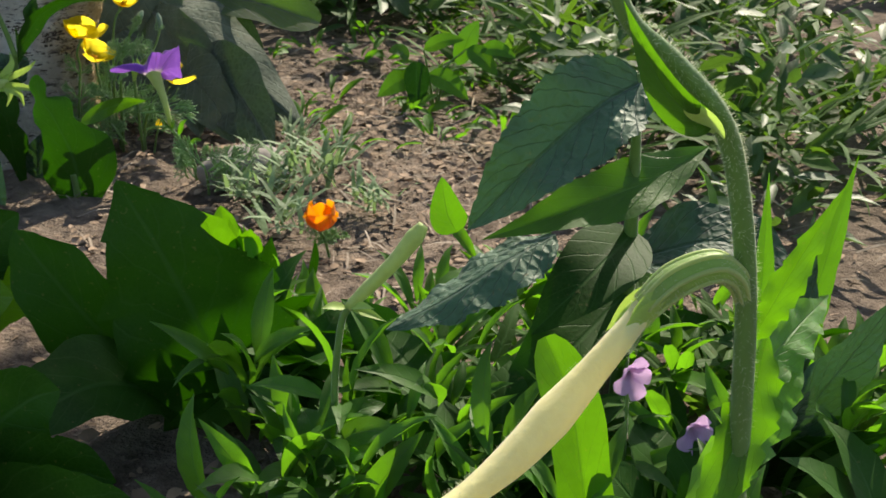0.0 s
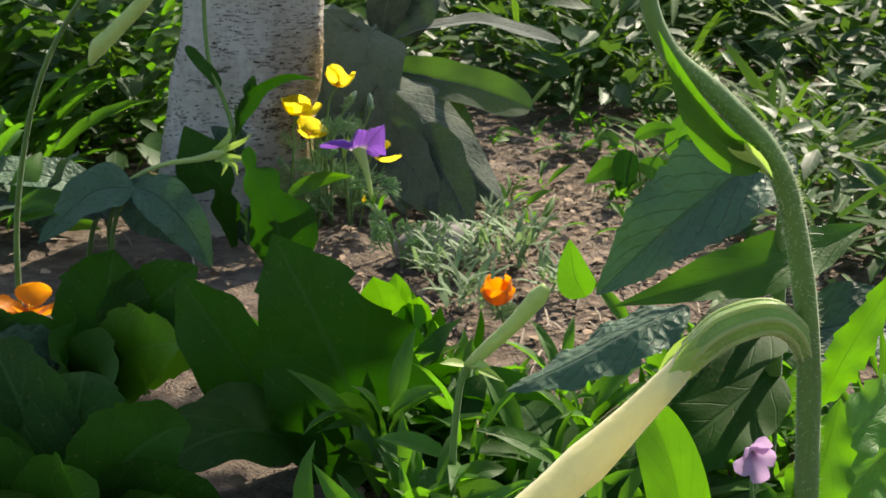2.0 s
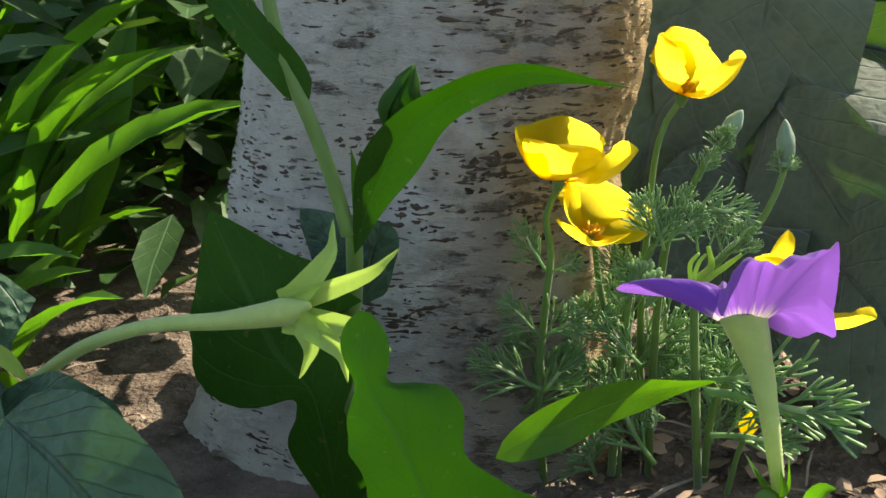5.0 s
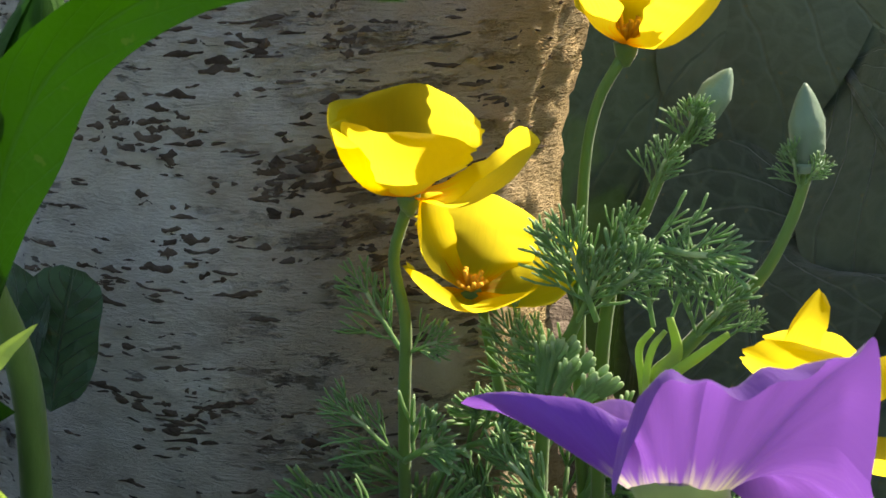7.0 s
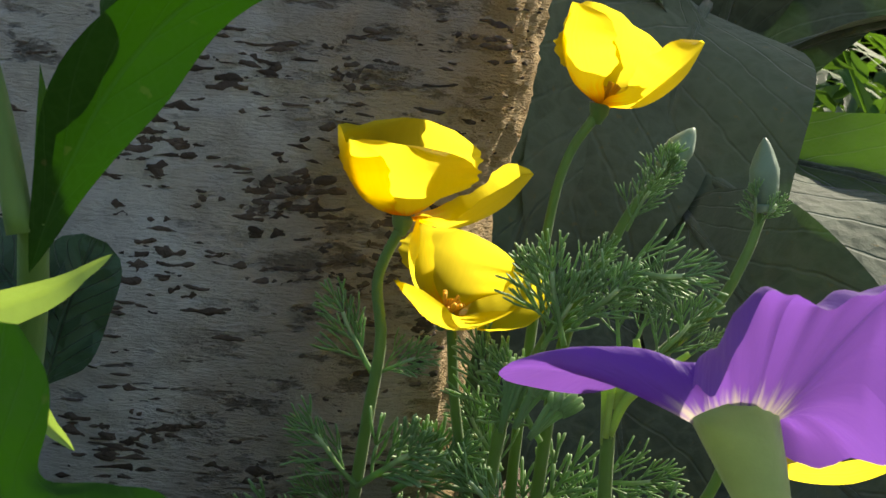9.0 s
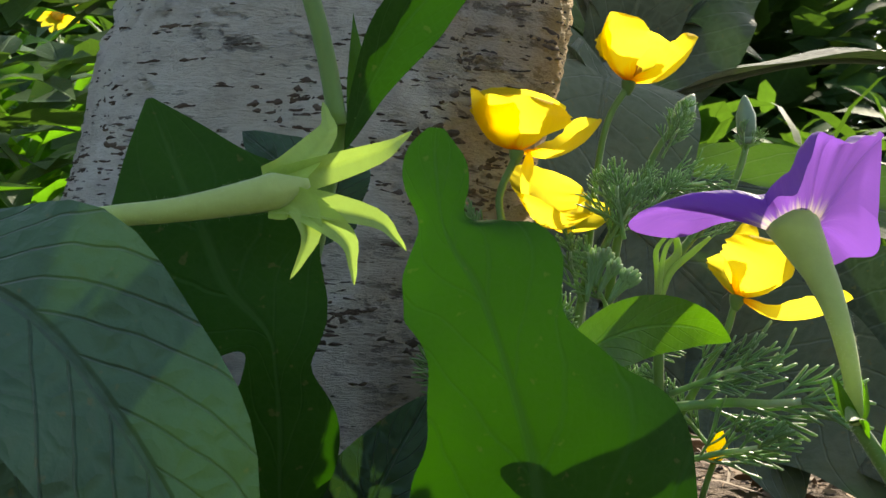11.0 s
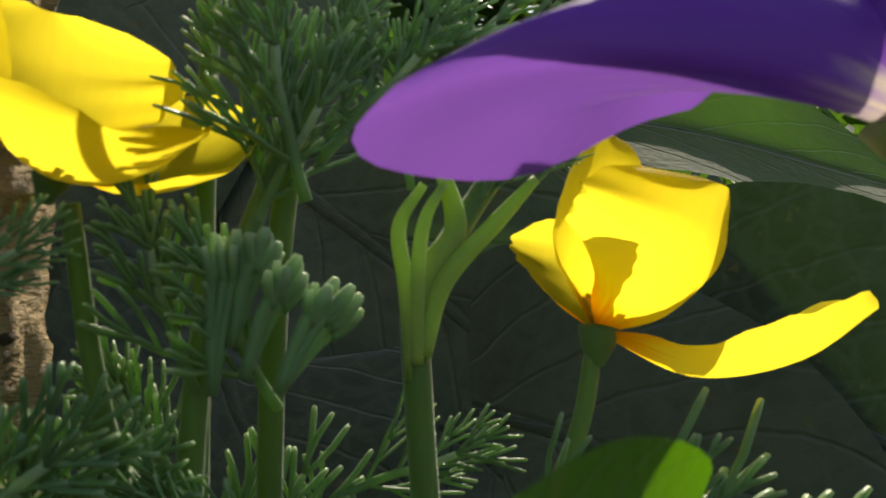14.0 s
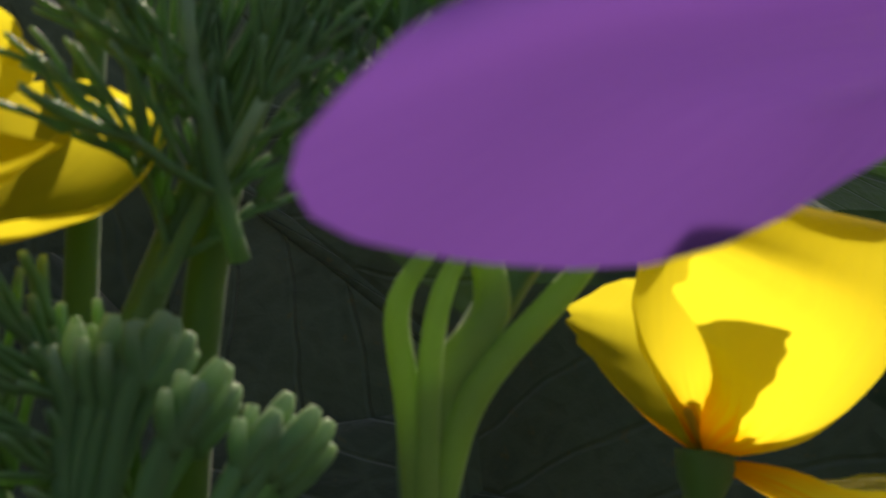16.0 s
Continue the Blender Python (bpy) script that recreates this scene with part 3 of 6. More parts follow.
def build_trunk():
    zs = np.concatenate([np.linspace(-0.06, 0.45, 230), np.linspace(0.47, 2.6, 60)])
    sides = 180
    verts = [bark_point(2 * math.pi * j / sides, z) for z in zs for j in range(sides)]
    uvs = [(z, j / sides) for z in zs for j in range(sides)]
    tree = thing("birch_tree", (0, 0, 0), "old birch trunk with peeling grey-white bark and dark marks", "tree")
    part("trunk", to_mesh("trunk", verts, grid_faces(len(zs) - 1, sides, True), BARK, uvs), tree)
    # dark dashes, thick in some bands and thin in others
    rng = random.Random(41)
    allv, allf = [], []
    while len(allv) < 46000:
        a, z = rng.uniform(-2.95, -0.1), rng.uniform(0.0, 0.46)
        if noise.noise((a * 2.2, z * 13, 3.3)) + 0.25 * noise.noise((a * 9, z * 50, 1.3)) < rng.uniform(-0.5, 0.3):
            continue
        w = min(0.022, 0.003 + rng.expovariate(1 / 0.0058))
        v, f = bark_patch(rng, a, z, w, rng.uniform(0.0005, 0.0011) + w * rng.uniform(0.04, 0.11), 0.0003)
        k = len(allv)
        allv += v
        allf += [tuple(i + k for i in q) for q in f]
    tagged(part("marking", to_mesh("marking", allv, allf, LENTICEL), tree), "dark brown dashes across the bark", kind="stuff")
    # cracked dark scars, each a nest of short splits
    for a, z, w, h, n in ((-1.98, 0.220, 0.008, 0.007, 22), (-1.04, 0.146, 0.006, 0.009, 24), (-0.92, 0.172, 0.003, 0.009, 12), (-0.72, 0.110, 0.005, 0.012, 22), (-0.62, 0.137, 0.004, 0.006, 10),
                          (-1.35, 0.135, 0.010, 0.006, 12), (-1.6, 0.158, 0.010, 0.004, 10), (-2.3, 0.14, 0.008, 0.008, 12), (-1.4, 0.075, 0.010, 0.006, 14), (-1.0, 0.07, 0.008, 0.009, 16),
                          (-1.47, 0.158, 0.009, 0.005, 16), (-1.58, 0.150, 0.008, 0.003, 12), (-1.28, 0.174, 0.007, 0.003, 9), (-1.74, 0.1157, 0.011, 0.0022, 12), (-1.35, 0.080, 0.008, 0.0025, 10), (-0.48, 0.113, 0.003, 0.014, 26),
                          (-1.10, 0.141, 0.006, 0.007, 18), (-0.97, 0.177, 0.005, 0.004, 12), (-0.78, 0.122, 0.009, 0.005, 12), (-1.40, 0.120, 0.006, 0.003, 8)):
        vs, fs = [], []
        for _ in range(n):
            v, f = bark_patch(rng, a + rng.gauss(0, w) / 0.09, z + rng.gauss(0, h), rng.uniform(0.003, 0.011), rng.uniform(0.0010, 0.0032), 0.0003, 9, 4)
            fs += [tuple(i + len(vs) for i in q) for q in f]
            vs += v
        tagged(part("bark_scar", to_mesh("bark_scar", vs, fs, LENTICEL), tree), "dark cracked scar in the bark", kind="stuff")
    # a low leafy limb, added out of view to shade the bed in front
    rng = random.Random(6)
    shade_limb = [(0.08, 0.03, 1.0), (0.32, 0.12, 1.22), (0.58, 0.22, 1.34), (0.84, 0.32, 1.40), (1.10, 0.40, 1.40)]
    part("shade_limb", tube("shade_limb", shade_limb, [0.028, 0.02, 0.013, 0.006], BARK, 12, 20), tree)
    spots = []
    for k in range(26):
        q = bez(shade_limb, [rng.uniform(0.35, 1.0)])[0]
        tip = q + np.array((rng.uniform(-0.28, 0.28), rng.uniform(-0.3, 0.3), rng.uniform(-0.16, 0.12)))
        part("shade_twig", tube("shade_twig", [q, (q + tip) / 2 + np.array((0, 0, 0.03)), tip], [0.006, 0.004, 0.0015], BARK, 6, 8), tree)
        for _ in range(120):
            f = rng.uniform(0.25, 1.0)
            c = q + (tip - q) * f + np.array([rng.gauss(0, 0.045) for _ in range(3)])
            a = rng.uniform(0, 6.28)
            # keep only leaves whose shadow lands on the front bed
            sx, sy = c[0] - sun_dir.x / sun_dir.z * c[2], c[1] - sun_dir.y / sun_dir.z * c[2]
            if sx > 0.12 or sy > -0.55:
                continue
            spots.append((c, np.array((math.cos(a), math.sin(a), rng.uniform(-1.0, 0.2))), np.array((rng.gauss(0, 0.4), rng.gauss(0, 0.4), 1)), rng.uniform(0.035, 0.06), rng.uniform(1.2, 1.8)))
    part("foliage", leaf_mass("foliage", spots, "leaf", FAR), tree, "small green birch leaves added out of view to shade the front bed")
    # curled flakes of bark that stand off the trunk
    rng = random.Random(5)
    for i in range(46):
        z = rng.uniform(0.05, 0.40)
        a = rng.uniform(-2.7, -0.35)
        r = 0.09
        w, h = rng.uniform(0.006, 0.016), rng.uniform(0.002, 0.005)
        rows = []
        for k in range(3):
            for j in range(4):
                aa = a + (j / 3 - 0.5) * w / r
                rows.append(bark_point(aa, z + h * (k / 2 - 0.5), 0.0005 * k * k + 0.0006 * j))
        part("bark_flake", to_mesh("bark_flake", rows, grid_faces(2, 3), BARK), tree)


build_trunk()


# ---- flowers ----
def poppy_flower(parent, base, axis, size, petals, mat=None, turn=0.0):
    """Petals: (azimuth, rise in degrees, length, width) about the axis."""
    mat = mat or YELLOW
    ax = Vector(axis).normalized()
    ex = Vector((1, 0, 0)) - ax * ax.x
    ex.normalize()
    ey = ax.cross(ex)
    b = Vector(base)
    cone = tube("flower", [b - ax * 0.004 * size, b - ax * 0.001 * size, b + ax * 0.0015 * size], [0.0012 * size, 0.0026 * size, 0.003 * size], STEM, 10, 6)
    head = part("flower", cone, parent, "open flower")
    for i, (az, rise, length, width) in enumerate(petals):
        out = ex * math.cos(radians(az)) + ey * math.sin(radians(az))
        d = out * math.cos(radians(rise)) + ax * math.sin(radians(rise))
        bulge = (out * math.sin(radians(rise)) - ax * math.cos(radians(rise))) * length * 0.16
        lip = bulge * -0.25
        pts = [b + d * 0.001, b + d * length * 0.33 + bulge, b + d * length * 0.7 + bulge * 0.8, b + d * length + lip]
        nrm = (ax * math.cos(radians(rise)) - out * math.sin(radians(rise)))
        part("petal", blade("petal", pts, width, nrm, mat, "fan", 26, 14, 0.0, 0.55, 0.03, 1.8, 0.03, 6.0, seed=i + int(1000 * base[0])), head)
    for k in range(14):
        a = k * 2.4
        q = b + ax * 0.0016 * size + (ex * math.cos(a) + ey * math.sin(a)) * 0.0007 * size
        tip = q + ax * (0.0050 + 0.0015 * math.sin(k * 5.1)) * size + (ex * math.cos(a) + ey * math.sin(a)) * (0.0022 + 0.0012 * math.cos(k * 3.7)) * size
        part("stamen", tube("stamen", [q, tip], [0.0003 * size, 0.0007 * size], ANTHER, 5, 2), head)
    return head


def frond_mesh(name, seed, length=0.03, level=0):
    """A grey-green leaf cut into many blunt fingers, along +x."""
    rng = random.Random(seed)
    bits = []

    def finger(p, d, l, r):
        q = p + d * l
        side = Vector((0, 0, 1)).cross(d) * 0.06 * l * rng.uniform(-1, 1)
        bits.append(tube("f", [p, (p + q) / 2 + side, q - d * l * 0.06, q], [r * 0.7, r * 0.95, r * 0.95, r * 0.3], FROND, 7, 5, 0.5))
        return q

    spine = [Vector((0, 0, 0))]
    d = Vector((1, 0, 0))
    for i in range(4):
        d = (d + Vector((0, rng.uniform(-0.12, 0.12), rng.uniform(-0.05, 0.2)))).normalized()
        spine.append(spine[-1] + d * length / 5)
    bits.append(tube("f", spine, [0.0010, 0.0009, 0.0007], FROND, 6, 8))
    for i in range(1, 5):
        for s in ((-1, 1) if i < 4 else (-1, 0, 1)):
            a = radians(rng.uniform(22, 40)) * s
            bd = Vector((math.cos(a), math.sin(a), rng.uniform(-0.1, 0.3))).normalized()
            bl = length * (0.36 - 0.04 * i)
            q = finger(spine[i], bd, bl, 0.0009)
            for f, reach in ((0.45, 0.62), (0.95, 0.55)):
                start = spine[i] + bd * bl * f
                for s2 in (-1, 0, 1) if f > 0.9 else (-1, 1):
                    a2 = a * 0.8 + s2 * radians(rng.uniform(10, 24))
                    fd = Vector((math.cos(a2), math.sin(a2), rng.uniform(-0.15, 0.3))).normalized()
                    finger(start, fd, bl * reach * rng.uniform(1.3, 2.3), 0.00070)
    return merged(name, bits)


FRONDS = [frond_mesh("frond", s) for s in (3, 8, 21)]


def fronds(parent, spots, seed):
    """Feathery leaves: (base, tip, size)."""
    rng = random.Random(seed)
    for base, tip in spots:
        b, t = Vector(base), Vector(tip)
        m = aim(b, t - b, (rng.uniform(-0.4, 0.4), -1.0, rng.uniform(0.0, 0.8)), (t - b).length / 0.03)
        part("frond", FRONDS[rng.randrange(3)], parent, "", m)


def around(rng, n, cx, cy, z0, z1, spread, length):
    spots = []
    for _ in range(n):
        b = (cx + rng.gauss(0, spread * 0.45), cy + rng.gauss(0, spread * 0.4), rng.uniform(z0, z1))
        a = rng.uniform(0, 6.28)
        l = length * rng.uniform(0.75, 1.3)
        spots.append((b, (b[0] + math.cos(a) * l * 0.75, b[1] + math.sin(a) * l * 0.6, b[2] + l * rng.uniform(0.25, 0.9))))
    return spots


def poppy_bud(parent, tip, neck, r=0.0038):
    t, n = Vector(tip), Vector(neck)
    body = part("bud", tube("bud", [n, n.lerp(t, 0.2), n.lerp(t, 0.55), n.lerp(t, 0.85), t], [r * 0.5, r * 0.95, r, r * 0.5, r * 0.08], BUD, 10, 12), parent, "closed pointed grey-green bud")
    part("collar", tube("collar", [n - (t - n) * 0.06, n + (t - n) * 0.06], [r * 0.75, r * 0.9], BUD, 10, 3), body)


def build_poppies():
    rng = random.Random(12)
    g = "yellow poppies beside the birch trunk"
    a = thing("poppy_plant", (0.06, -0.085, 0.0), "yellow poppy with wide cupped flower against the birch trunk", "flower", g)
    part("stem", tube("stem", [(0.058, -0.082, -0.01), (0.056, -0.086, 0.04), (0.060, -0.09, 0.085), (0.0625, -0.091, 0.109), (0.0605, -0.091, 0.125), (0.0655, -0.092, 0.139)], [0.0019, 0.0017, 0.0015, 0.0014], STEM, 10, 24), a)
    poppy_flower(a, (0.066, -0.092, 0.141), (0.06, -0.12, 1), 1.0, [(176, 46, 0.029, 0.020), (98, 60, 0.0275, 0.036), (264, 60, 0.0235, 0.037), (10, 24, 0.035, 0.022), (214, 48, 0.026, 0.020)])
    fronds(a, [((0.061, -0.09, 0.10), (0.046, -0.088, 0.117)), ((0.061, -0.09, 0.10), (0.076, -0.092, 0.109)), ((0.059, -0.09, 0.07), (0.040, -0.094, 0.084)),
               ((0.059, -0.09, 0.07), (0.079, -0.1, 0.09)), ((0.058, -0.09, 0.045), (0.03, -0.1, 0.062))] + around(rng, 9, 0.06, -0.075, 0.0, 0.075, 0.03, 0.03), 2)

    b = thing("poppy_plant", (0.10, -0.075, 0.0), "tall yellow poppy with upright glowing petals", "flower", g)
    part("stem", tube("stem", [(0.10, -0.07, -0.01), (0.097, -0.075, 0.05), (0.099, -0.08, 0.10), (0.1015, -0.082, 0.135), (0.105, -0.082, 0.152), (0.111, -0.082, 0.163)], [0.0018, 0.0016, 0.0013, 0.0014], STEM, 10, 24), b)
    poppy_flower(b, (0.112, -0.082, 0.165), (0.10, -0.1, 1), 1.0, [(200, 62, 0.029, 0.032), (80, 74, 0.024, 0.030), (140, 66, 0.029, 0.030), (-14, 40, 0.032, 0.028)])
    shifted(b, (0.0, 0.014, 0.008))
    part("stem", tube("stem", [(0.103, -0.065, -0.01), (0.105, -0.072, 0.07), (0.109, -0.074, 0.114), (0.117, -0.074, 0.134), (0.123, -0.074, 0.148), (0.130, -0.074, 0.158)], [0.0019, 0.0018, 0.0014, 0.0012], STEM, 10, 24), b)
    poppy_bud(b, (0.1368, -0.073, 0.170), (0.1302, -0.074, 0.1585))
    fronds(b, [((0.117, -0.085, 0.131), (0.143, -0.088, 0.138)), ((0.122, -0.085, 0.143), (0.127, -0.089, 0.158)), ((0.109, -0.084, 0.112), (0.100, -0.086, 0.136)), ((0.111, -0.084, 0.117), (0.126, -0.09, 0.135)),
               ((0.127, -0.074, 0.152), (0.1285, -0.080, 0.166)), ((0.127, -0.074, 0.152), (0.135, -0.078, 0.160)), ((0.105, -0.08, 0.085), (0.089, -0.085, 0.105))] + around(rng, 10, 0.098, -0.066, 0.0, 0.07, 0.032, 0.03), 4)

    c = thing("poppy_plant", (0.085, -0.08, 0.0), "nodding yellow poppy with an orange heart", "flower", g)
    part("stem", tube("stem", [(0.09, -0.07, -0.01), (0.089, -0.075, 0.05), (0.082, -0.080, 0.09), (0.0795, -0.083, 0.1125)], [0.0017, 0.0015, 0.0013], STEM, 10, 18), c)
    poppy_flower(c, (0.0775, -0.085, 0.1160), (0.28, -0.34, 0.88), 0.9, [(172, 56, 0.029, 0.014), (100, 38, 0.025, 0.032), (282, 34, 0.0165, 0.032), (24, 20, 0.030, 0.020)])
    fronds(c, around(rng, 8, 0.083, -0.066, 0.0, 0.07, 0.03, 0.028), 6)

    d = thing("poppy_plant", (0.135, -0.085, 0.0), "low yellow poppy with one long drooping petal", "flower", g)
    part("stem", tube("stem", [(0.128, -0.08, -0.01), (0.131, -0.086, 0.035), (0.141, -0.09, 0.06), (0.150, -0.092, 0.078), (0.1535, -0.092, 0.090)], [0.0019, 0.0017, 0.0015, 0.0014], STEM, 10, 20), d)
    poppy_flower(d, (0.1545, -0.092, 0.0925), (0.20, 0.10, 1), 1.05, [(205, 82, 0.031, 0.015), (304, 47, 0.0290, 0.042), (70, 64, 0.021, 0.028), (-22, 9, 0.042, 0.021)])
    shifted(d, (0.0, 0.014, -0.0015))
    part("stem", tube("stem", [(0.127, -0.08, 0.0), (0.1225, -0.086, 0.086), (0.1240, -0.086, 0.099), (0.134, -0.085, 0.113), (0.146, -0.084, 0.126), (0.152, -0.083, 0.139), (0.155, -0.0825, 0.150)], [0.002, 0.0019, 0.0014, 0.0012], STEM, 10, 26), d)
    poppy_bud(d, (0.1537, -0.082, 0.169), (0.1552, -0.0825, 0.1515))
    # the leaf stalk forks into a few flat strands with gaps between them
    for path, r in [([(0.1215, -0.087, 0.088), (0.1208, -0.088, 0.100), (0.1202, -0.088, 0.108), (0.1236, -0.089, 0.1135)], 0.0010), ([(0.1218, -0.088, 0.090), (0.1222, -0.089, 0.1025), (0.1236, -0.089, 0.109), (0.1265, -0.089, 0.1135)], 0.0009),
                    ([(0.1222, -0.087, 0.090), (0.1236, -0.087, 0.101), (0.1286, -0.087, 0.1075), (0.1270, -0.087, 0.116)], 0.0016), ([(0.1226, -0.088, 0.091), (0.1262, -0.088, 0.1005), (0.1345, -0.088, 0.1085), (0.1405, -0.088, 0.1140)], 0.0012)]:
        part("strand", tube("strand", path, [r, r * 1.1, r, r * 0.6], SEPAL, 10, 20, 0.6), d, "flat bright green leaf stalk")
    small = tube("bud", [(0.1465, -0.082, 0.030), (0.1470, -0.083, 0.0355), (0.1478, -0.084, 0.042)], [0.0022, 0.0042, 0.0012], YELLOW, 10, 8)
    part("bud", small, d, "small yellow bud just opening")
    part("stem", tube("stem", [(0.139, -0.078, -0.005), (0.143, -0.081, 0.018), (0.1465, -0.082, 0.0305)], [0.0014, 0.0012, 0.0012], STEM, 8, 8), d)
    fronds(d, [((0.1405, -0.088, 0.1135), (0.1475, -0.088, 0.1195)), ((0.1270, -0.086, 0.115), (0.131, -0.084, 0.130)), ((0.1230, -0.086, 0.113), (0.119, -0.085, 0.131)), ((0.131, -0.085, 0.108), (0.140, -0.086, 0.128)),
               ((0.154, -0.083, 0.147), (0.159, -0.086, 0.155)), ((0.154, -0.083, 0.146), (0.149, -0.086, 0.156)), ((0.14, -0.087, 0.118), (0.128, -0.084, 0.133)),
               ((0.128, -0.085, 0.05), (0.186, -0.092, 0.060)), ((0.128, -0.085, 0.055), (0.158, -0.1, 0.072)), ((0.132, -0.086, 0.03), (0.165, -0.095, 0.045))] + around(rng, 9, 0.13, -0.07, 0.0, 0.05, 0.032, 0.03), 8)
    e = thing("poppy_plant", (0.10, -0.08, 0.0), "feathery grey-green poppy foliage", "flower", g)
    part("stem", tube("stem", [(0.088, -0.078, 0.0), (0.094, -0.08, 0.086), (0.102, -0.08, 0.108), (0.114, -0.08, 0.134)], [0.002, 0.0018, 0.0015, 0.001], STEM, 10, 20), e)
    fan = [((0.0950, 0.088), [(0.0990, 0.1085), (0.0965, 0.1080), (0.1008, 0.1080)]), ((0.0975, 0.094), [(0.1038, 0.1080), (0.1022, 0.1086), (0.1048, 0.1068)]),
           ((0.0985, 0.090), [(0.1077, 0.1042), (0.1060, 0.1050), (0.1084, 0.1026), (0.1045, 0.1036)]), ((0.1025, 0.088), [(0.1150, 0.0995), (0.1135, 0.1008), (0.1120, 0.1018), (0.1102, 0.1010), (0.1155, 0.0975)])]
    for k, (root, tips) in enumerate(fan):
        bits = []
        for m, (x, z) in enumerate(tips):
            q, t = Vector((root[0], -0.087 - 0.001 * k, root[1])), Vector((x, -0.087 + 0.003 * math.sin(3 * m + k), z))
            bits.append(tube("f", [q, q.lerp(t, 0.55) + Vector((-0.0006, 0, 0.0006)), q.lerp(t, 0.9), t], [0.0007, 0.0008, 0.0010, 0.0005], FROND, 8, 12, 0.65))
            for w in (-1, 1):
                side = q.lerp(t, 0.84) + Vector((0.0016 * w, 0.0006 * w, 0.0012 - 0.0005 * w))
                bits.append(tube("f", [q.lerp(t, 0.62), q.lerp(t, 0.74) + (side - q.lerp(t, 0.84)) * 0.7, side], [0.0006, 0.0008, 0.0005], FROND, 7, 6, 0.65))
        part("frond", merged("frond", bits), e, "blunt grey-green leaf fingers")
    fronds(e, [((0.102, -0.08, 0.108), (0.112, -0.084, 0.13)),
               ((0.105, -0.08, 0.115), (0.096, -0.082, 0.135)), ((0.094, -0.082, 0.088), (0.083, -0.084, 0.11)), ((0.11, -0.08, 0.126), (0.119, -0.082, 0.139))] + around(rng, 6, 0.092, -0.08, 0.02, 0.075, 0.03, 0.026), 10)

    low = thing("poppy_plant", (0.20, -0.24, 0.0), "low feathery poppy foliage in the sun", "flower", g)
    part("stem", tube("stem", [(0.20, -0.235, -0.01), (0.199, -0.238, 0.012), (0.196, -0.24, 0.03)], [0.0018, 0.0015, 0.001], STEM, 8, 8), low)
    fronds(low, around(rng, 14, 0.20, -0.24, 0.0, 0.035, 0.045, 0.032), 14)


build_poppies()


def build_petunia():
    p = thing("petunia_plant", (0.185, -0.18, 0.0), "purple petunia flower seen from behind on a hairy stem", "flower")
    part("stem", tube("stem", [(0.190, -0.180, -0.01), (0.183, -0.178, 0.020), (0.169, -0.174, 0.044), (0.1625, -0.172, 0.054)], [0.0028, 0.0026, 0.0022], STEM, 10, 20), p)
    axis = Vector((-0.10, 0.42, 0.90)).normalized()
    hub = Vector((0.1455, -0.157, 0.1165))
    throat = part("corolla_tube", tube("corolla_tube", [(0.1625, -0.172, 0.054), (0.1600, -0.1725, 0.070), (0.1565, -0.1690, 0.087), (0.1525, -0.1640, 0.100), hub], [0.0022, 0.0028, 0.0036, 0.0050, 0.0085], PALE, 20, 28), p, "pale green flared flower tube")
    ex = (Vector((1, 0, 0)) - axis * axis.x).normalized()
    ey = axis.cross(ex)
    rng = random.Random(9)
    ph = [rng.uniform(0, 6.28) for _ in range(4)]

    def rim(a):
        """Reach and lift of the flower's rim at the angle a round its axis."""
        lobe = abs(math.sin(2.5 * (a - 0.1)))
        left, near, far = max(0.0, -math.cos(a)), max(0.0, -math.sin(a)), max(0.0, math.sin(a))
        hang, up = max(0.0, math.cos(a - 0.6)) ** 4, max(0.0, math.cos(a + 0.75)) ** 2
        reach = 0.034 * (0.84 + 0.18 * lobe) + 0.021 * left ** 20 - 0.004 * near ** 2 - 0.025 * far ** 2 - 0.016 * max(0.0, math.cos(a - 3.90)) ** 4 - 0.010 * max(0.0, math.cos(a - 2.45)) ** 4 + 0.004 * hang
        lift = 0.009 + 0.016 * up - 0.0010 * left ** 2 - 0.016 * hang + 0.0035 * math.sin(5 * a + ph[0]) * (1 - 0.6 * left) + 0.0016 * math.sin(9 * a + ph[1]) + 0.0005 * math.sin(21 * a + ph[2])
        return reach, lift

    for k in range(5):
        verts, uvs, nr, na = [], [], 24, 30
        for i in range(nr + 1):
            f = i / nr
            for j in range(na + 1):
                a = 0.1 + (k + j / na) * 2 * math.pi / 5
                reach, lift = rim(a)
                r = 0.006 + (reach - 0.006) * f
                h = lift * f ** 1.6 + 0.004 * math.sin(math.pi * f) - 0.004 * (1 - f) ** 2 - 0.005 * max(0, f - 0.8) / 0.2 * (0.5 + 0.5 * math.sin(7 * a + ph[2])) - 0.0016 * f * math.exp(-((math.sin(2.5 * (a - 0.1)) ** 2 - 1) / 0.05) ** 2)
                h -= 0.008 * max(0.0, -math.sin(a + 0.35)) ** 1.5 * (max(0.0, f - 0.62) / 0.38) ** 2
                h += 0.0004 * f * math.sin(23 * a + 4 * f + ph[3])
                verts.append(hub + (ex * math.cos(a) + ey * math.sin(a)) * r + axis * h + Vector((0, 0.019, -0.001)) * (f * max(0.0, -math.cos(a))) ** 2)
                uvs.append((f, j / na))
        part("petal", to_mesh("petal", verts, grid_faces(nr, na), PURPLE, uvs), throat)
    for k in range(5):
        a = radians(72 * k + 20)
        q = Vector((0.1625, -0.172, 0.054))
        down = Vector((0.35, 0, -0.93))
        out = Vector((math.cos(a), math.sin(a), 0.1))
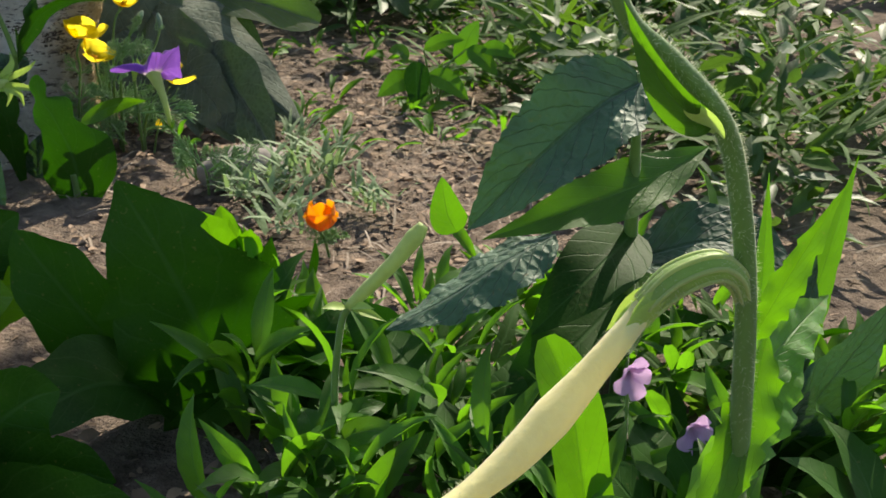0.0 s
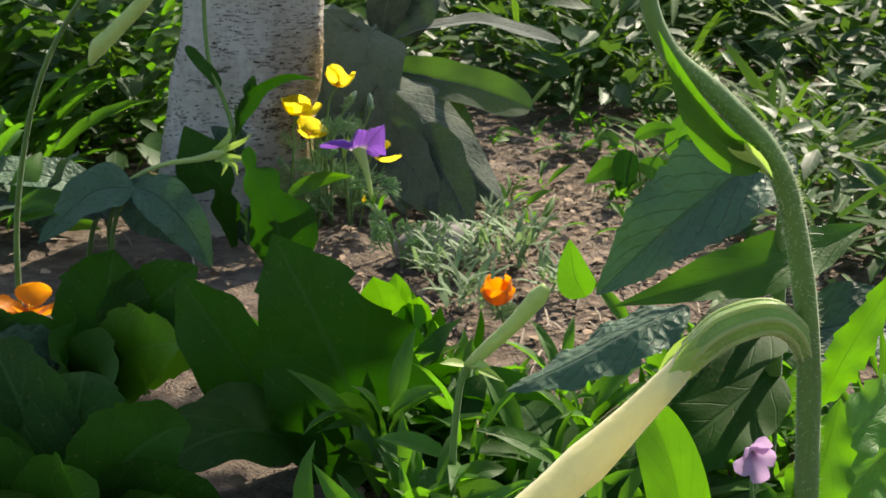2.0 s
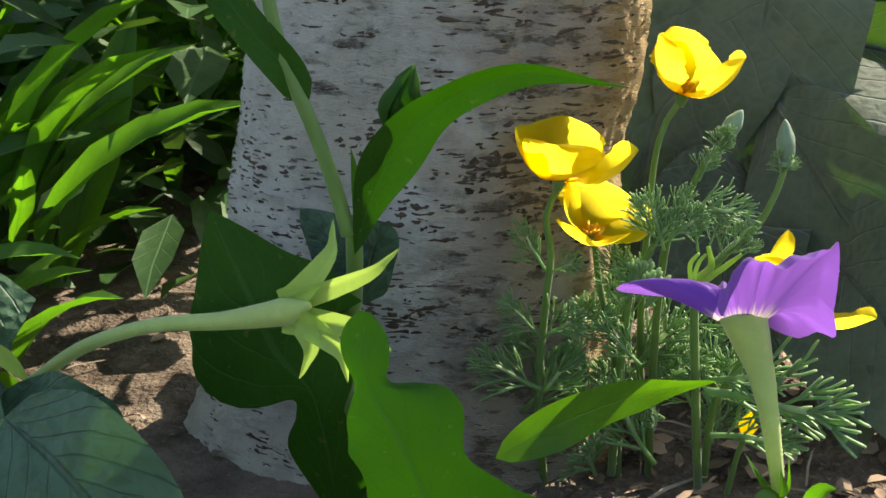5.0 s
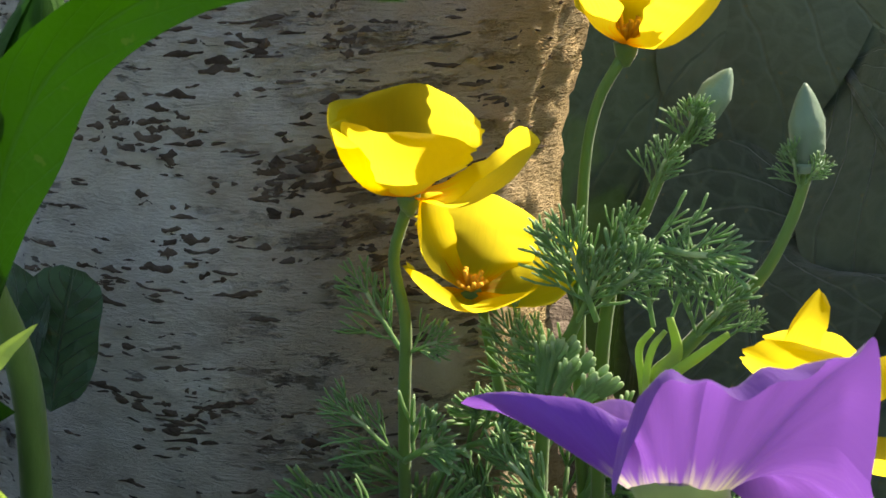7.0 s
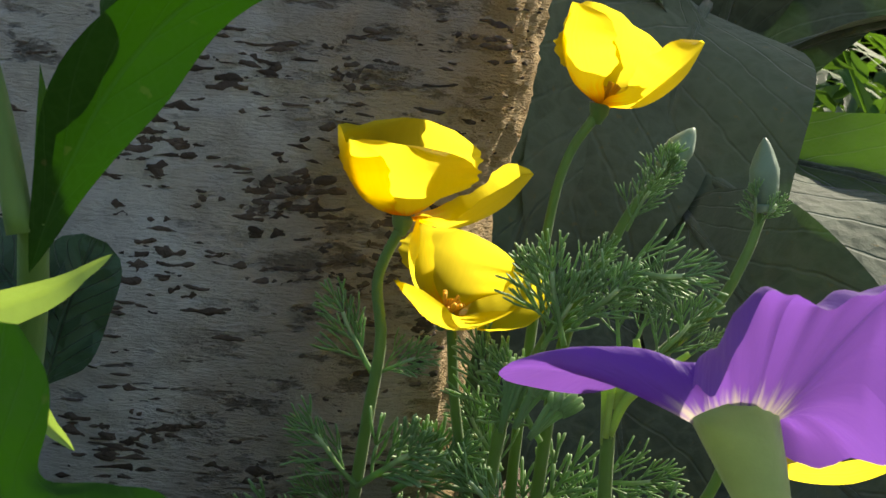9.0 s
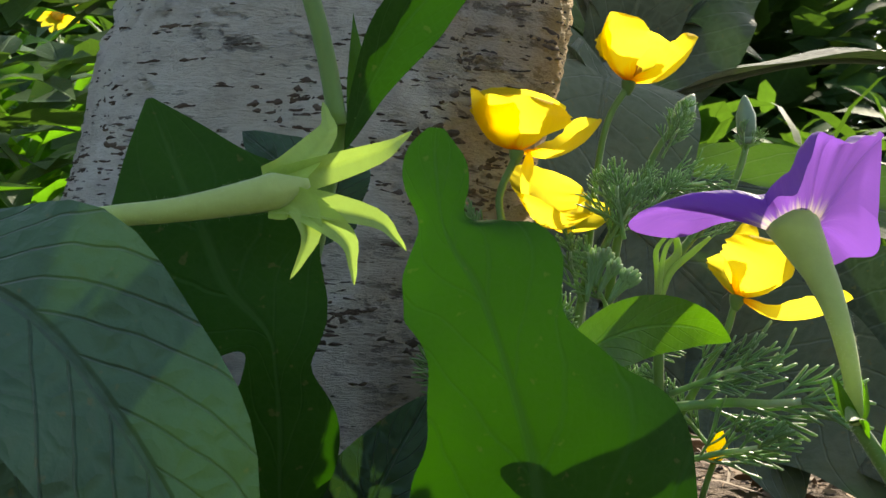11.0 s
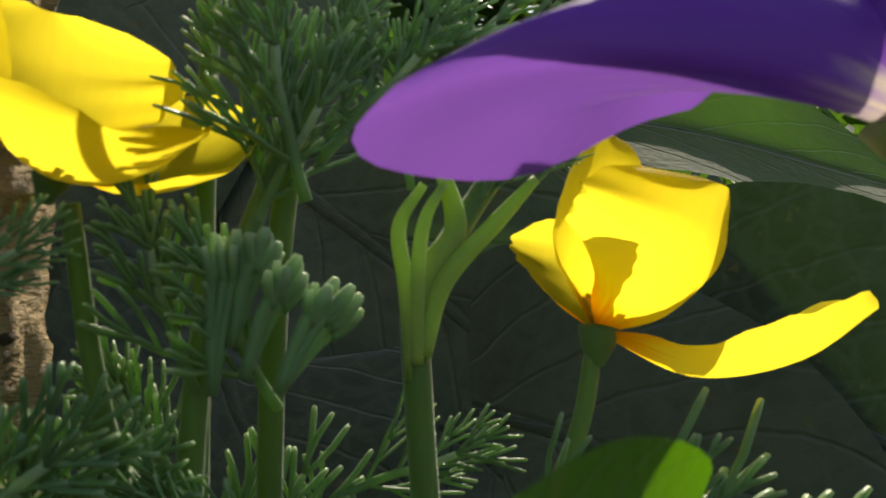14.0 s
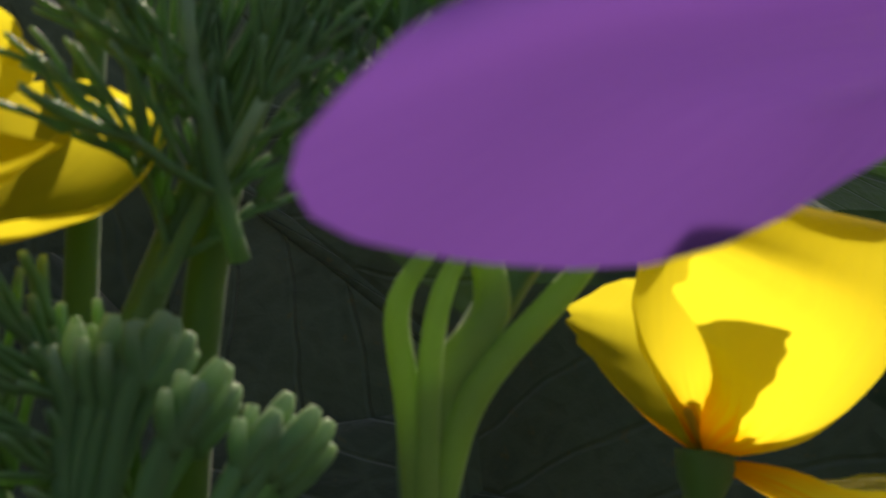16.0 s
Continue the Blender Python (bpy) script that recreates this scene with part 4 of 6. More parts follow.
        part("sepal", blade("sepal", [q + down * 0.002, q + out * 0.005 - down * 0.004, q + out * 0.008 - down * 0.015], 0.004, out * -1, BROAD, "lance", 8, 4, 0.2, seed=k), p)
    part("hairs", hairs("hairs", [(0.190, -0.180, 0.0), (0.183, -0.178, 0.020), (0.169, -0.174, 0.044), (0.1625, -0.172, 0.054), (0.1600, -0.1725, 0.070), (0.1565, -0.1715, 0.087)], [0.0028, 0.0026, 0.0024, 0.0024, 0.0028, 0.0036], 900, 0.0010, HAIR, 4), p)
    for k, (b, t) in enumerate([((0.166, -0.173, 0.049), (0.153, -0.186, 0.056)), ((0.169, -0.174, 0.044), (0.181, -0.186, 0.068)), ((0.178, -0.177, 0.03), (0.196, -0.188, 0.044)), ((0.183, -0.178, 0.02), (0.164, -0.196, 0.03))]):
        mid = Vector(b).lerp(Vector(t), 0.55) + Vector((0, 0, 0.004))
        part("leaf", blade("leaf", [b, mid, t], 0.008, (0, -0.6, 0.8), BROAD, "lance", 10, 4, 0.3, seed=k), p)


build_petunia()


def build_star_plant():
    s = thing("tobacco_plant", (-0.17, -0.19, 0.0), "leaning plant with a pale green star-shaped flower and lobed leaves", "plant")
    part("stem", tube("stem", [(-0.17, -0.19, -0.01), (-0.16, -0.192, 0.03), (-0.14, -0.192, 0.064), (-0.126, -0.192, 0.075)], [0.0034, 0.003, 0.0028], STEM, 10, 18), s)
    spine = [(-0.128, -0.192, 0.074), (-0.102, -0.191, 0.092), (-0.072, -0.190, 0.1035), (-0.042, -0.190, 0.1085), (-0.024, -0.190, 0.1125), (-0.014, -0.190, 0.1152), (-0.005, -0.189, 0.1180)]
    neck = part("flower_tube", tube("flower_tube", spine, [0.0026, 0.0027, 0.0028, 0.0034, 0.0046, 0.0054, 0.0012], PALE, 18, 40), s, "long pale green flower tube")
    hub = Vector((-0.0065, -0.1895, 0.1175))
    tips = [((-0.003, -0.168, 0.1445), (-0.10, -1, 0.1)), ((0.0242, -0.172, 0.1365), (0, -1, -0.5)), ((0.0235, -0.183, 0.100), (0, -1, 0.5)), ((0.0088, -0.191, 0.0895), (0.3, -1, 0.2)), ((-0.009, -0.1945, 0.0905), (0.5, -1, 0))]
    for i, (t, nrm) in enumerate(tips):
        tv = Vector(t)
        along = Vector((0.97, 0, 0.22))
        rad = (tv - hub) - along * (tv - hub).dot(along)
        rad.normalize()
        pts = [hub - along * 0.011 + rad * 0.0042, hub - along * 0.003 + rad * 0.0056, hub.lerp(tv, 0.55) + along * 0.0035, hub.lerp(tv, 0.82) + along * 0.002, tv]
        part("lobe", blade("lobe", pts, 0.0092, nrm, SEPAL, "claw", 16, 8, 0.5, 0, 0.03, 1.5, seed=i), neck)
    part("hairs", hairs("hairs", spine[:-1], [0.0026, 0.0027, 0.0028, 0.0034, 0.0046, 0.0054], 1100, 0.0011, HAIR, 3), neck)
    # node at the bend with small bracts
    for i, t in enumerate([(-0.098, -0.201, 0.063), (-0.113, -0.206, 0.055), (-0.143, -0.201, 0.095)]):
        b = Vector((-0.128, -0.192, 0.074))
        part("bract", blade("bract", [b, b.lerp(Vector(t), 0.5) + Vector((0, 0, 0.003)), t], 0.007, (0, -0.8, 0.6), SEPAL, "lance", 8, 4, 0.3, seed=i), s)

    u = thing("tobacco_plant", (-0.012, -0.145, 0.0), "upright plant with wavy deep green leaves and a bud", "plant")
    part("stem", tube("stem", [(-0.012, -0.134, -0.01), (-0.014, -0.130, 0.05), (-0.006, -0.133, 0.10), (0.0, -0.145, 0.132)], [0.004, 0.0036, 0.0032], STEM, 12, 24), u)
    part("stem", tube("stem", [(-0.001, -0.148, 0.128), (-0.006, -0.149, 0.15), (-0.013, -0.15, 0.172), (-0.022, -0.15, 0.195), (-0.027, -0.15, 0.23), (-0.027, -0.15, 0.30), (-0.023, -0.15, 0.40), (-0.03, -0.15, 0.52)], [0.003, 0.0028, 0.0024, 0.0022], STEM, 12, 40), u, "thin curving side stem")
    part("leaf", blade("leaf", [(-0.012, -0.149, 0.172), (-0.02, -0.152, 0.190), (-0.034, -0.154, 0.207), (-0.05, -0.15, 0.225)], 0.014, (0.4, -1, 0.1), DEEP, "oblong", 20, 8, 0.2, 0, 0.10, 2.5, seed=4), u)
    part("leaf", blade("leaf", [(0.001, -0.148, 0.120), (0.008, -0.149, 0.140), (0.019, -0.15, 0.161), (0.037, -0.151, 0.179), (0.066, -0.15, 0.191), (0.102, -0.148, 0.187)], 0.0185, (0.1, -0.9, -0.35), DEEP, "lance", 30, 10, 0.25, 0, 0.05, 2.5, 0.12, 2.2, seed=9), u, "long arching green leaf")
    n, t = Vector((0.0145, -0.14, 0.163)), Vector((0.0235, -0.139, 0.1905))
    part("stem", tube("stem", [(0.003, -0.147, 0.13), (0.009, -0.143, 0.148), n], [0.002, 0.0017, 0.0017], STEM, 8, 10), u)
    bud = part("bud", tube("bud", [n, n.lerp(t, 0.18), n.lerp(t, 0.5), n.lerp(t, 0.8), t], [0.002, 0.0052, 0.0066, 0.0045, 0.0005], DEEP, 14, 16), u, "plump green bud")
    for k, off in enumerate([(-0.006, -0.006, 0), (0.0055, -0.006, 0.001)]):
        o = Vector(off)
        part("sepal", blade("sepal", [n + o * 0.2, n.lerp(t, 0.5) + o, t + Vector((0.002, -0.003, 0.001))], 0.008, o, DEEP, "lance", 10, 5, -0.3, seed=k), bud)
    part("leaf", blade("leaf", [(0.003, -0.146, 0.125), (0.004, -0.147, 0.142), (0.002, -0.149, 0.162)], 0.006, (0, -1, 0), BROAD, "lance", 10, 5, 0.3, seed=3), u)
    part("leaf", blade("leaf", [(-0.004, -0.13, 0.090), (-0.002, -0.125, 0.108), (0.003, -0.122, 0.125)], 0.019, (0.3, -1, 0.1), BLUE, "oblong", 16, 10, 0.15, 0, 0.06, 2, seed=6), u, "blue-green back leaf")
    part("leaf", blade("leaf", [(-0.004, -0.13, 0.105), (-0.016, -0.126, 0.116), (-0.032, -0.122, 0.128)], 0.024, (0.1, -1, 0.3), BLUE, "ovate", 14, 8, 0.15, 0, 0.05, 2, seed=7), u, "blue-green back leaf")
    shifted(u, (0.003, -0.018, 0.010))
    rib = [((-0.004, -0.160, -0.004), 0.004, 0.004), ((-0.010, -0.165, 0.022), 0.007, 0.012), ((-0.011, -0.168, 0.046), 0.018, 0.018), ((-0.013, -0.170, 0.063), 0.010, 0.0105), ((-0.016, -0.171, 0.075), 0.011, 0.020),
           ((-0.028, -0.171, 0.088), 0.036, 0.038), ((-0.036, -0.170, 0.104), 0.034, 0.036), ((-0.044, -0.168, 0.120), 0.022, 0.022), ((-0.0545, -0.166, 0.143), 0.001, 0.001)]
    part("leaf", cut_leaf("leaf", rib, (0.05, -1, 0.12), DEEP, seed=14), u, "broad lobed green leaf")
    part("leaf", blade("leaf", [(0.008, -0.152, -0.004), (0.018, -0.156, 0.026), (0.034, -0.158, 0.058)], 0.034, (-0.2, -1, 0.3), BLUE, "ovate", 18, 10, 0.25, 0, 0.05, 2.5, seed=15), u, "blue-green leaf with pale midrib")

    f = thing("lobed_leaf_plant", (0.058, -0.216, 0.0), "large deep green lobed leaf on a low plant", "plant")
    part("stem", tube("stem", [(0.058, -0.215, -0.02), (0.058, -0.217, 0.0), (0.056, -0.219, 0.02)], [0.004, 0.0036, 0.0032], STEM, 10, 10), f)
    rib = [((0.062, -0.216, -0.012), 0.020, 0.022), ((0.060, -0.220, 0.022), 0.036, 0.044), ((0.056, -0.223, 0.046), 0.030, 0.043), ((0.051, -0.225, 0.062), 0.024, 0.030), ((0.046, -0.226, 0.076), 0.019, 0.019),
           ((0.040, -0.226, 0.090), 0.020, 0.024), ((0.034, -0.225, 0.099), 0.016, 0.018), ((0.0305, -0.224, 0.106), 0.0062, 0.0068), ((0.0290, -0.223, 0.115), 0.0082, 0.0080), ((0.0280, -0.221, 0.124), 0.0078, 0.0076), ((0.0282, -0.220, 0.1310), 0.002, 0.002)]
    part("leaf", cut_leaf("leaf", rib, (0.05, -1, 0.05), DEEP, 60, 18, 0.06, 0.03, 0.22, seed=23), f, "large deep green lobed leaf")
    part("leaf", blade("leaf", [(0.066, -0.198, 0.070), (0.090, -0.180, 0.080), (0.114, -0.156, 0.0815), (0.1365, -0.130, 0.0765)], 0.0195, (-0.25, -0.93, -0.12), LIT, "ovate", 20, 10, 0.1, 0, 0.04, 2, seed=24), f, "small pointed green leaf")

    h = thing("ribbed_leaf_plant", (-0.10, -0.21, 0.0), "dark blue-green ribbed leaf near the trunk foot", "plant")
    part("stem", tube("stem", [(-0.13, -0.235, -0.01), (-0.13, -0.236, 0.04), (-0.118, -0.236, 0.074)], [0.003, 0.0026, 0.0022], STEM, 8, 10), h)
    part("leaf", blade("leaf", [(-0.118, -0.236, 0.074), (-0.088, -0.240, 0.070), (-0.058, -0.243, 0.050), (-0.026, -0.244, 0.016)], 0.066, (-0.45, -0.75, 0.55), BLUE, "ovate", 26, 14, 0.12, 0, 0.05, 4, seed=31), h)
    part("leaf", blade("leaf", [(-0.12, -0.212, 0.06), (-0.15, -0.225, 0.066), (-0.185, -0.235, 0.05)], 0.05, (0.2, -0.7, 0.7), BLUE, "ovate", 16, 10, 0.15, 0, 0.05, 3, seed=32), h)


build_star_plant()


# ---- woolly mullein behind the trunk ----
def build_mullein():
    p = thing("mullein_plant", (0.15, 0.17, 0.0), "large grey-green woolly mullein behind the birch trunk", "plant")
    part("stem", tube("stem", [(0.15, 0.17, -0.01), (0.148, 0.175, 0.15), (0.150, 0.18, 0.32), (0.155, 0.19, 0.46)], [0.009, 0.008, 0.007, 0.005], WOOLLY, 12, 20), p)
    up, side = (0.0, -0.35, 1.0), (0.1, -0.9, 0.35)
    leaves = [
        # spine, width, facing, wave
        ([(0.14, 0.11, 0.16), (0.195, 0.065, 0.125), (0.26, 0.025, 0.065), (0.325, -0.02, 0.010)], 0.11, (-0.1, -0.75, 0.65), 0.05),
        ([(0.142, 0.10, 0.14), (0.175, 0.05, 0.10), (0.215, 0.02, 0.05), (0.245, 0.0, 0.01)], 0.085, (-0.5, -0.85, 0.2), 0.05),
        ([(0.15, 0.16, 0.165), (0.205, 0.13, 0.158), (0.285, 0.10, 0.145), (0.36, 0.08, 0.122)], 0.066, (0.0, -0.72, 0.70), 0.03),
        ([(0.15, 0.17, 0.195), (0.22, 0.15, 0.222), (0.30, 0.13, 0.232), (0.40, 0.11, 0.206)], 0.042, (0.0, -0.25, 0.97), 0.04),
        ([(0.152, 0.18, 0.20), (0.165, 0.155, 0.26), (0.185, 0.15, 0.305), (0.215, 0.155, 0.315)], 0.060, (0.1, -0.95, -0.2), 0.04),
        ([(0.152, 0.19, 0.22), (0.18, 0.20, 0.250), (0.21, 0.19, 0.258), (0.25, 0.18, 0.238)], 0.055, (0.0, -0.4, 0.9), 0.06),
        ([(0.148, 0.17, 0.24), (0.12, 0.15, 0.285), (0.095, 0.145, 0.32), (0.07, 0.15, 0.335)], 0.04, (0.4, -0.3, 0.9), 0.05),
        ([(0.146, 0.165, 0.19), (0.12, 0.14, 0.22), (0.095, 0.13, 0.245), (0.07, 0.135, 0.25)], 0.045, (0.3, -0.2, 0.9), 0.05),
        ([(0.148, 0.15, 0.225), (0.140, 0.115, 0.205), (0.132, 0.10, 0.16), (0.127, 0.095, 0.095)], 0.105, (0.05, -1, 0.1), 0.02),
        ([(0.15, 0.14, 0.05), (0.17, 0.09, 0.075), (0.19, 0.05, 0.07), (0.215, 0.015, 0.03)], 0.07, (0, -0.95, 0.3), 0.04),
        ([(0.16, 0.16, 0.10), (0.20, 0.13, 0.12), (0.25, 0.11, 0.10), (0.29, 0.09, 0.05)], 0.08, (0, -0.95, 0.2), 0.04),
        # two leaves added to keep the sun off the broad hanging leaf
        ([(0.15, 0.18, 0.24), (0.175, 0.195, 0.30), (0.20, 0.205, 0.35), (0.225, 0.215, 0.385)], 0.10, (-0.3, -0.8, 0.3), 0.04),
        ([(0.15, 0.17, 0.18), (0.185, 0.175, 0.24), (0.22, 0.18, 0.28), (0.255, 0.185, 0.29)], 0.09, (-0.2, -0.85, 0.3), 0.04),
        # two low leaves added to stand in for dark shade behind the poppies
        ([(0.14, 0.10, 0.09), (0.125, 0.05, 0.082), (0.13, 0.015, 0.05), (0.15, -0.015, 0.004)], 0.085, (0.0, -0.97, 0.2), 0.04),
        ([(0.15, 0.09, 0.075), (0.175, 0.04, 0.065), (0.188, 0.0, 0.04), (0.195, -0.04, 0.004)], 0.075, (-0.1, -0.95, 0.25), 0.04),
        ([(0.19, 0.05, 0.085), (0.232, -0.02, 0.07), (0.26, -0.075, 0.04), (0.282, -0.125, 0.003)], 0.095, (-0.6, -0.72, 0.35), 0.04),
        ([(0.16, 0.08, 0.07), (0.19, 0.02, 0.065), (0.215, -0.03, 0.045), (0.237, -0.075, 0.006)], 0.085, (-0.5, -0.8, 0.3), 0.05),
        ([(0.13, 0.13, 0.235), (0.100, 0.100, 0.19), (0.078, 0.085, 0.11), (0.070, 0.078, 0.005)], 0.12, (0.25, -0.95, 0.1), 0.03),
        ([(0.15, 0.19, 0.32), (0.14, 0.2, 0.38), (0.145, 0.21, 0.44), (0.155, 0.22, 0.50)], 0.06, (0, -1, 0.2), 0.05),
    ]
    for i, (pts, w, nrm, wave) in enumerate(leaves):
        lf = part("leaf", blade("leaf", pts, w, nrm, THIN_WOOLLY if i == 2 else WOOLLY, "oblong" if i in (2, 3, 8) else "ovate", 24, 10, -0.45 if i == 0 else 0.18, 0, wave, 3, seed=60 + i), p)
        u = np.linspace(0.02, 0.9, 6)
        c = bez(pts, u) - np.array(nrm) / np.linalg.norm(nrm) * 0.001
        part("midrib", tube("midrib", c, [0.0028, 0.002, 0.0008], WOOLLY, 6, 12), lf)


build_mullein()


# ---- the plants in front, seen from the first view ----
def build_front_plants():
    r = thing("tobacco_plant", (0.41, -1.13, 0.0), "hairy green plant with a long cream flower tube and toothed leaves", "plant")
    part("stem", tube("stem", [(0.425, -1.13, -0.01), (0.412, -1.14, 0.10), (0.402, -1.15, 0.20), (0.397, -1.15, 0.262), (0.388, -1.15, 0.307), (0.378, -1.15, 0.330), (0.360, -1.15, 0.349), (0.341, -1.15, 0.366), (0.333, -1.15, 0.392), (0.335, -1.15, 0.44)], [0.0045, 0.0045, 0.0042, 0.0040, 0.0042, 0.0036, 0.003, 0.003], STEM, 14, 60), r, "thick hairy stem")
    cal = part("calyx", tube("calyx", [(0.397, -1.15, 0.258), (0.3915, -1.152, 0.268), (0.3815, -1.153, 0.2735), (0.367, -1.153, 0.269), (0.356, -1.153, 0.259)], [0.0034, 0.0042, 0.0058, 0.0062, 0.0052], CALYX, 18, 26), r, "ribbed pale green calyx")
    for k in range(7):
        a = k * 0.8976
        spine = [(0.397, -1.15, 0.258), (0.3915, -1.152, 0.268), (0.3815, -1.153, 0.2735), (0.367, -1.153, 0.269), (0.356, -1.153, 0.259)]
        rib = []
        for q, rr, (tx, tz) in zip(spine, (0.0034, 0.0042, 0.0058, 0.0062, 0.0052), ((-0.4, 0.9), (-0.8, 0.6), (-1.0, 0.0), (-0.9, -0.45), (-0.75, -0.66))):
            rib.append((q[0] - tz * math.cos(a) * rr, q[1] + math.sin(a) * rr, q[2] + tx * math.cos(a) * rr))
        part("rib", tube("rib", rib, [0.0006, 0.0011, 0.0011, 0.0008], PALE, 6, 20), cal)
    for k in range(5):
        a = k * 1.257 + 0.4
        o = Vector((0.3 * math.cos(a), math.sin(a), 0.6 * math.cos(a))) * 0.0062
        q = Vector((0.366, -1.153, 0.268))
        part("calyx_tooth", blade("calyx_tooth", [q + o, q + o * 1.15 + Vector((-0.012, 0, -0.010)), q + o * 1.3 + Vector((-0.021, 0, -0.021))], 0.009, o, SEPAL, "lance", 8, 4, -0.3, seed=k), cal)
    cream = [(0.367, -1.153, 0.269), (0.357, -1.153, 0.2600), (0.3507, -1.1550, 0.2533), (0.3349, -1.1600, 0.2376), (0.3191, -1.1650, 0.2232), (0.3032, -1.1720, 0.2121), (0.2851, -1.1800, 0.2036), (0.2631, -1.1900, 0.1974), (0.2431, -1.2000, 0.1956), (0.2080, -1.2160, 0.1940)]
    part("flower_tube", tube("flower_tube", cream, [0.0046, 0.0046, 0.0046, 0.0058, 0.0078, 0.0066, 0.0048, 0.0044, 0.0044, 0.0044], CREAM, 20, 50), r, "long cream hairy flower tube")
    part("hairs", hairs("hairs", [(0.397, -1.15, 0.258), (0.3915, -1.152, 0.268), (0.3815, -1.153, 0.2735), *cream[:-1]], [0.0034, 0.0042, 0.0058, 0.0062, 0.0048, 0.0050, 0.0062, 0.0068, 0.0052, 0.0042, 0.0040], 2600, 0.0020, HAIR, 5), r)
    part("hairs", hairs("hairs", [(0.412, -1.14, 0.10), (0.402, -1.15, 0.20), (0.397, -1.15, 0.262), (0.388, -1.15, 0.307), (0.378, -1.15, 0.330), (0.360, -1.15, 0.349), (0.341, -1.15, 0.366)], [0.0045, 0.0042, 0.0041, 0.0042, 0.0042, 0.0036, 0.0032], 2600, 0.0022, HAIR, 6), r)
    # upper leaves and bud at the node
    part("leaf", blade("leaf", [(0.378, -1.15, 0.328), (0.366, -1.155, 0.331), (0.352, -1.157, 0.345), (0.337, -1.157, 0.372)], 0.0145, (-0.6, -0.7, 0.1), BROAD, "lance", 18, 8, 0.3, 0, 0.04, 2, seed=70), r)
    part("leaf", blade("leaf", [(0.380, -1.15, 0.322), (0.371, -1.156, 0.330), (0.360, -1.158, 0.340)], 0.014, (-0.8, -0.5, 0.2), SEPAL, "lance", 10, 6, 0.3, seed=71), r)
    spots = [((0.414, -1.14, 0.238), (0.402, -1.15, 0.200), (0.371, -1.165, 0.135), 0.026, LIT), ((0.455, -1.10, 0.205), (0.420, -1.12, 0.180), (0.368, -1.15, 0.134), 0.030, TOOTHED),
             ((0.404, -1.145, 0.235), (0.412, -1.15, 0.262), (0.432, -1.15, 0.302), 0.016, LIT), ((0.41, -1.13, 0.20), (0.44, -1.11, 0.22), (0.475, -1.08, 0.225), 0.026, TOOTHED),
             ((0.412, -1.13, 0.12), (0.45, -1.14, 0.14), (0.495, -1.14, 0.12), 0.026, DEEP), ((0.412, -1.13, 0.08), (0.43, -1.17, 0.10), (0.455, -1.20, 0.075), 0.020, DEEP),
             ((0.412, -1.13, 0.15), (0.385, -1.17, 0.165), (0.37, -1.18, 0.135), 0.028, BROAD)]
    for i, (a, b, c, w, m) in enumerate(spots):
        part("leaf", blade("leaf", [a, b, c], w, (0.1, -0.8, 0.6), m, "lance", 60, 10, 0.3, 0, 0.07, 5, 0, 3, 0.30, 10, seed=80 + i), r, "toothed leaf")

    shifted(r, (-0.016, 0.0, -0.002))

    d = thing("broad_leaf_plant", (0.46, -0.83, 0.0), "plant with large dark hanging leaves and grey undersides", "plant")
    part("stem", tube("stem", [(0.47, -0.83, -0.01), (0.468, -0.84, 0.10), (0.464, -0.845, 0.20), (0.460, -0.85, 0.266)], [0.006, 0.0055, 0.004, 0.0015], STEM, 12, 24), d)
    part("leaf", blade("leaf", [(0.463, -0.85, 0.262), (0.43, -0.86, 0.247), (0.39, -0.868, 0.217), (0.351, -0.87, 0.178)], 0.066, (-0.3, -0.75, 0.55), BLUE, "ovate", 60, 14, 0.38, 0, 0.04, 3, 0, 3, 0.12, 16, seed=90), d, "broad dark leaf with a pale midrib")
    part("leaf", blade("leaf", [(0.520, -0.83, 0.212), (0.47, -0.85, 0.196), (0.42, -0.86, 0.184), (0.36, -0.868, 0.170)], 0.040, (0.0, -0.7, 0.7), BROAD, "lance", 26, 10, 0.25, 0, 0.05, 3, 0, 3, 0.1, 12, seed=91), d)
    part("leaf", blade("leaf", [(0.345, -0.868, 0.176), (0.338, -0.87, 0.19), (0.334, -0.872, 0.213)], 0.022, (-0.2, -1, 0.1), BROAD, "ovate", 14, 8, 0.2, seed=92), d)
    part("leaf", blade("leaf", [(0.405, -0.875, 0.174), (0.372, -0.885, 0.163), (0.335, -0.89, 0.143), (0.298, -0.892, 0.126)], 0.046, (0.0, -0.25, 0.95), BLUE, "ovate", 60, 12, -0.3, 0, 0.05, 4, 0, 3, 0.16, 16, seed=93), d, "grey-green leaf with a silvery upper side")
    part("leaf", blade("leaf", [(0.47, -0.84, 0.16), (0.43, -0.88, 0.15), (0.385, -0.90, 0.12)], 0.05, (0, -0.5, 0.85), DEEP, "ovate", 18, 8, 0.2, seed=94), d)
    part("leaf", blade("leaf", [(0.47, -0.84, 0.12), (0.42, -0.88, 0.10), (0.36, -0.90, 0.06)], 0.06, (0, -0.5, 0.85), DEEP, "ovate", 18, 8, 0.2, 0, 0.05, 3, seed=95), d)
    part("leaf", blade("leaf", [(0.468, -0.84, 0.14), (0.52, -0.87, 0.16), (0.57, -0.90, 0.13)], 0.06, (0, -0.5, 0.85), BLUE, "ovate", 18, 8, 0.2, 0, 0.05, 3, seed=96), d)

    shifted(d, (-0.010, 0.0, 0.004))

    b = thing("tobacco_plant", (0.26, -0.89, 0.0), "small plant with a pale green curved bud tube", "plant")
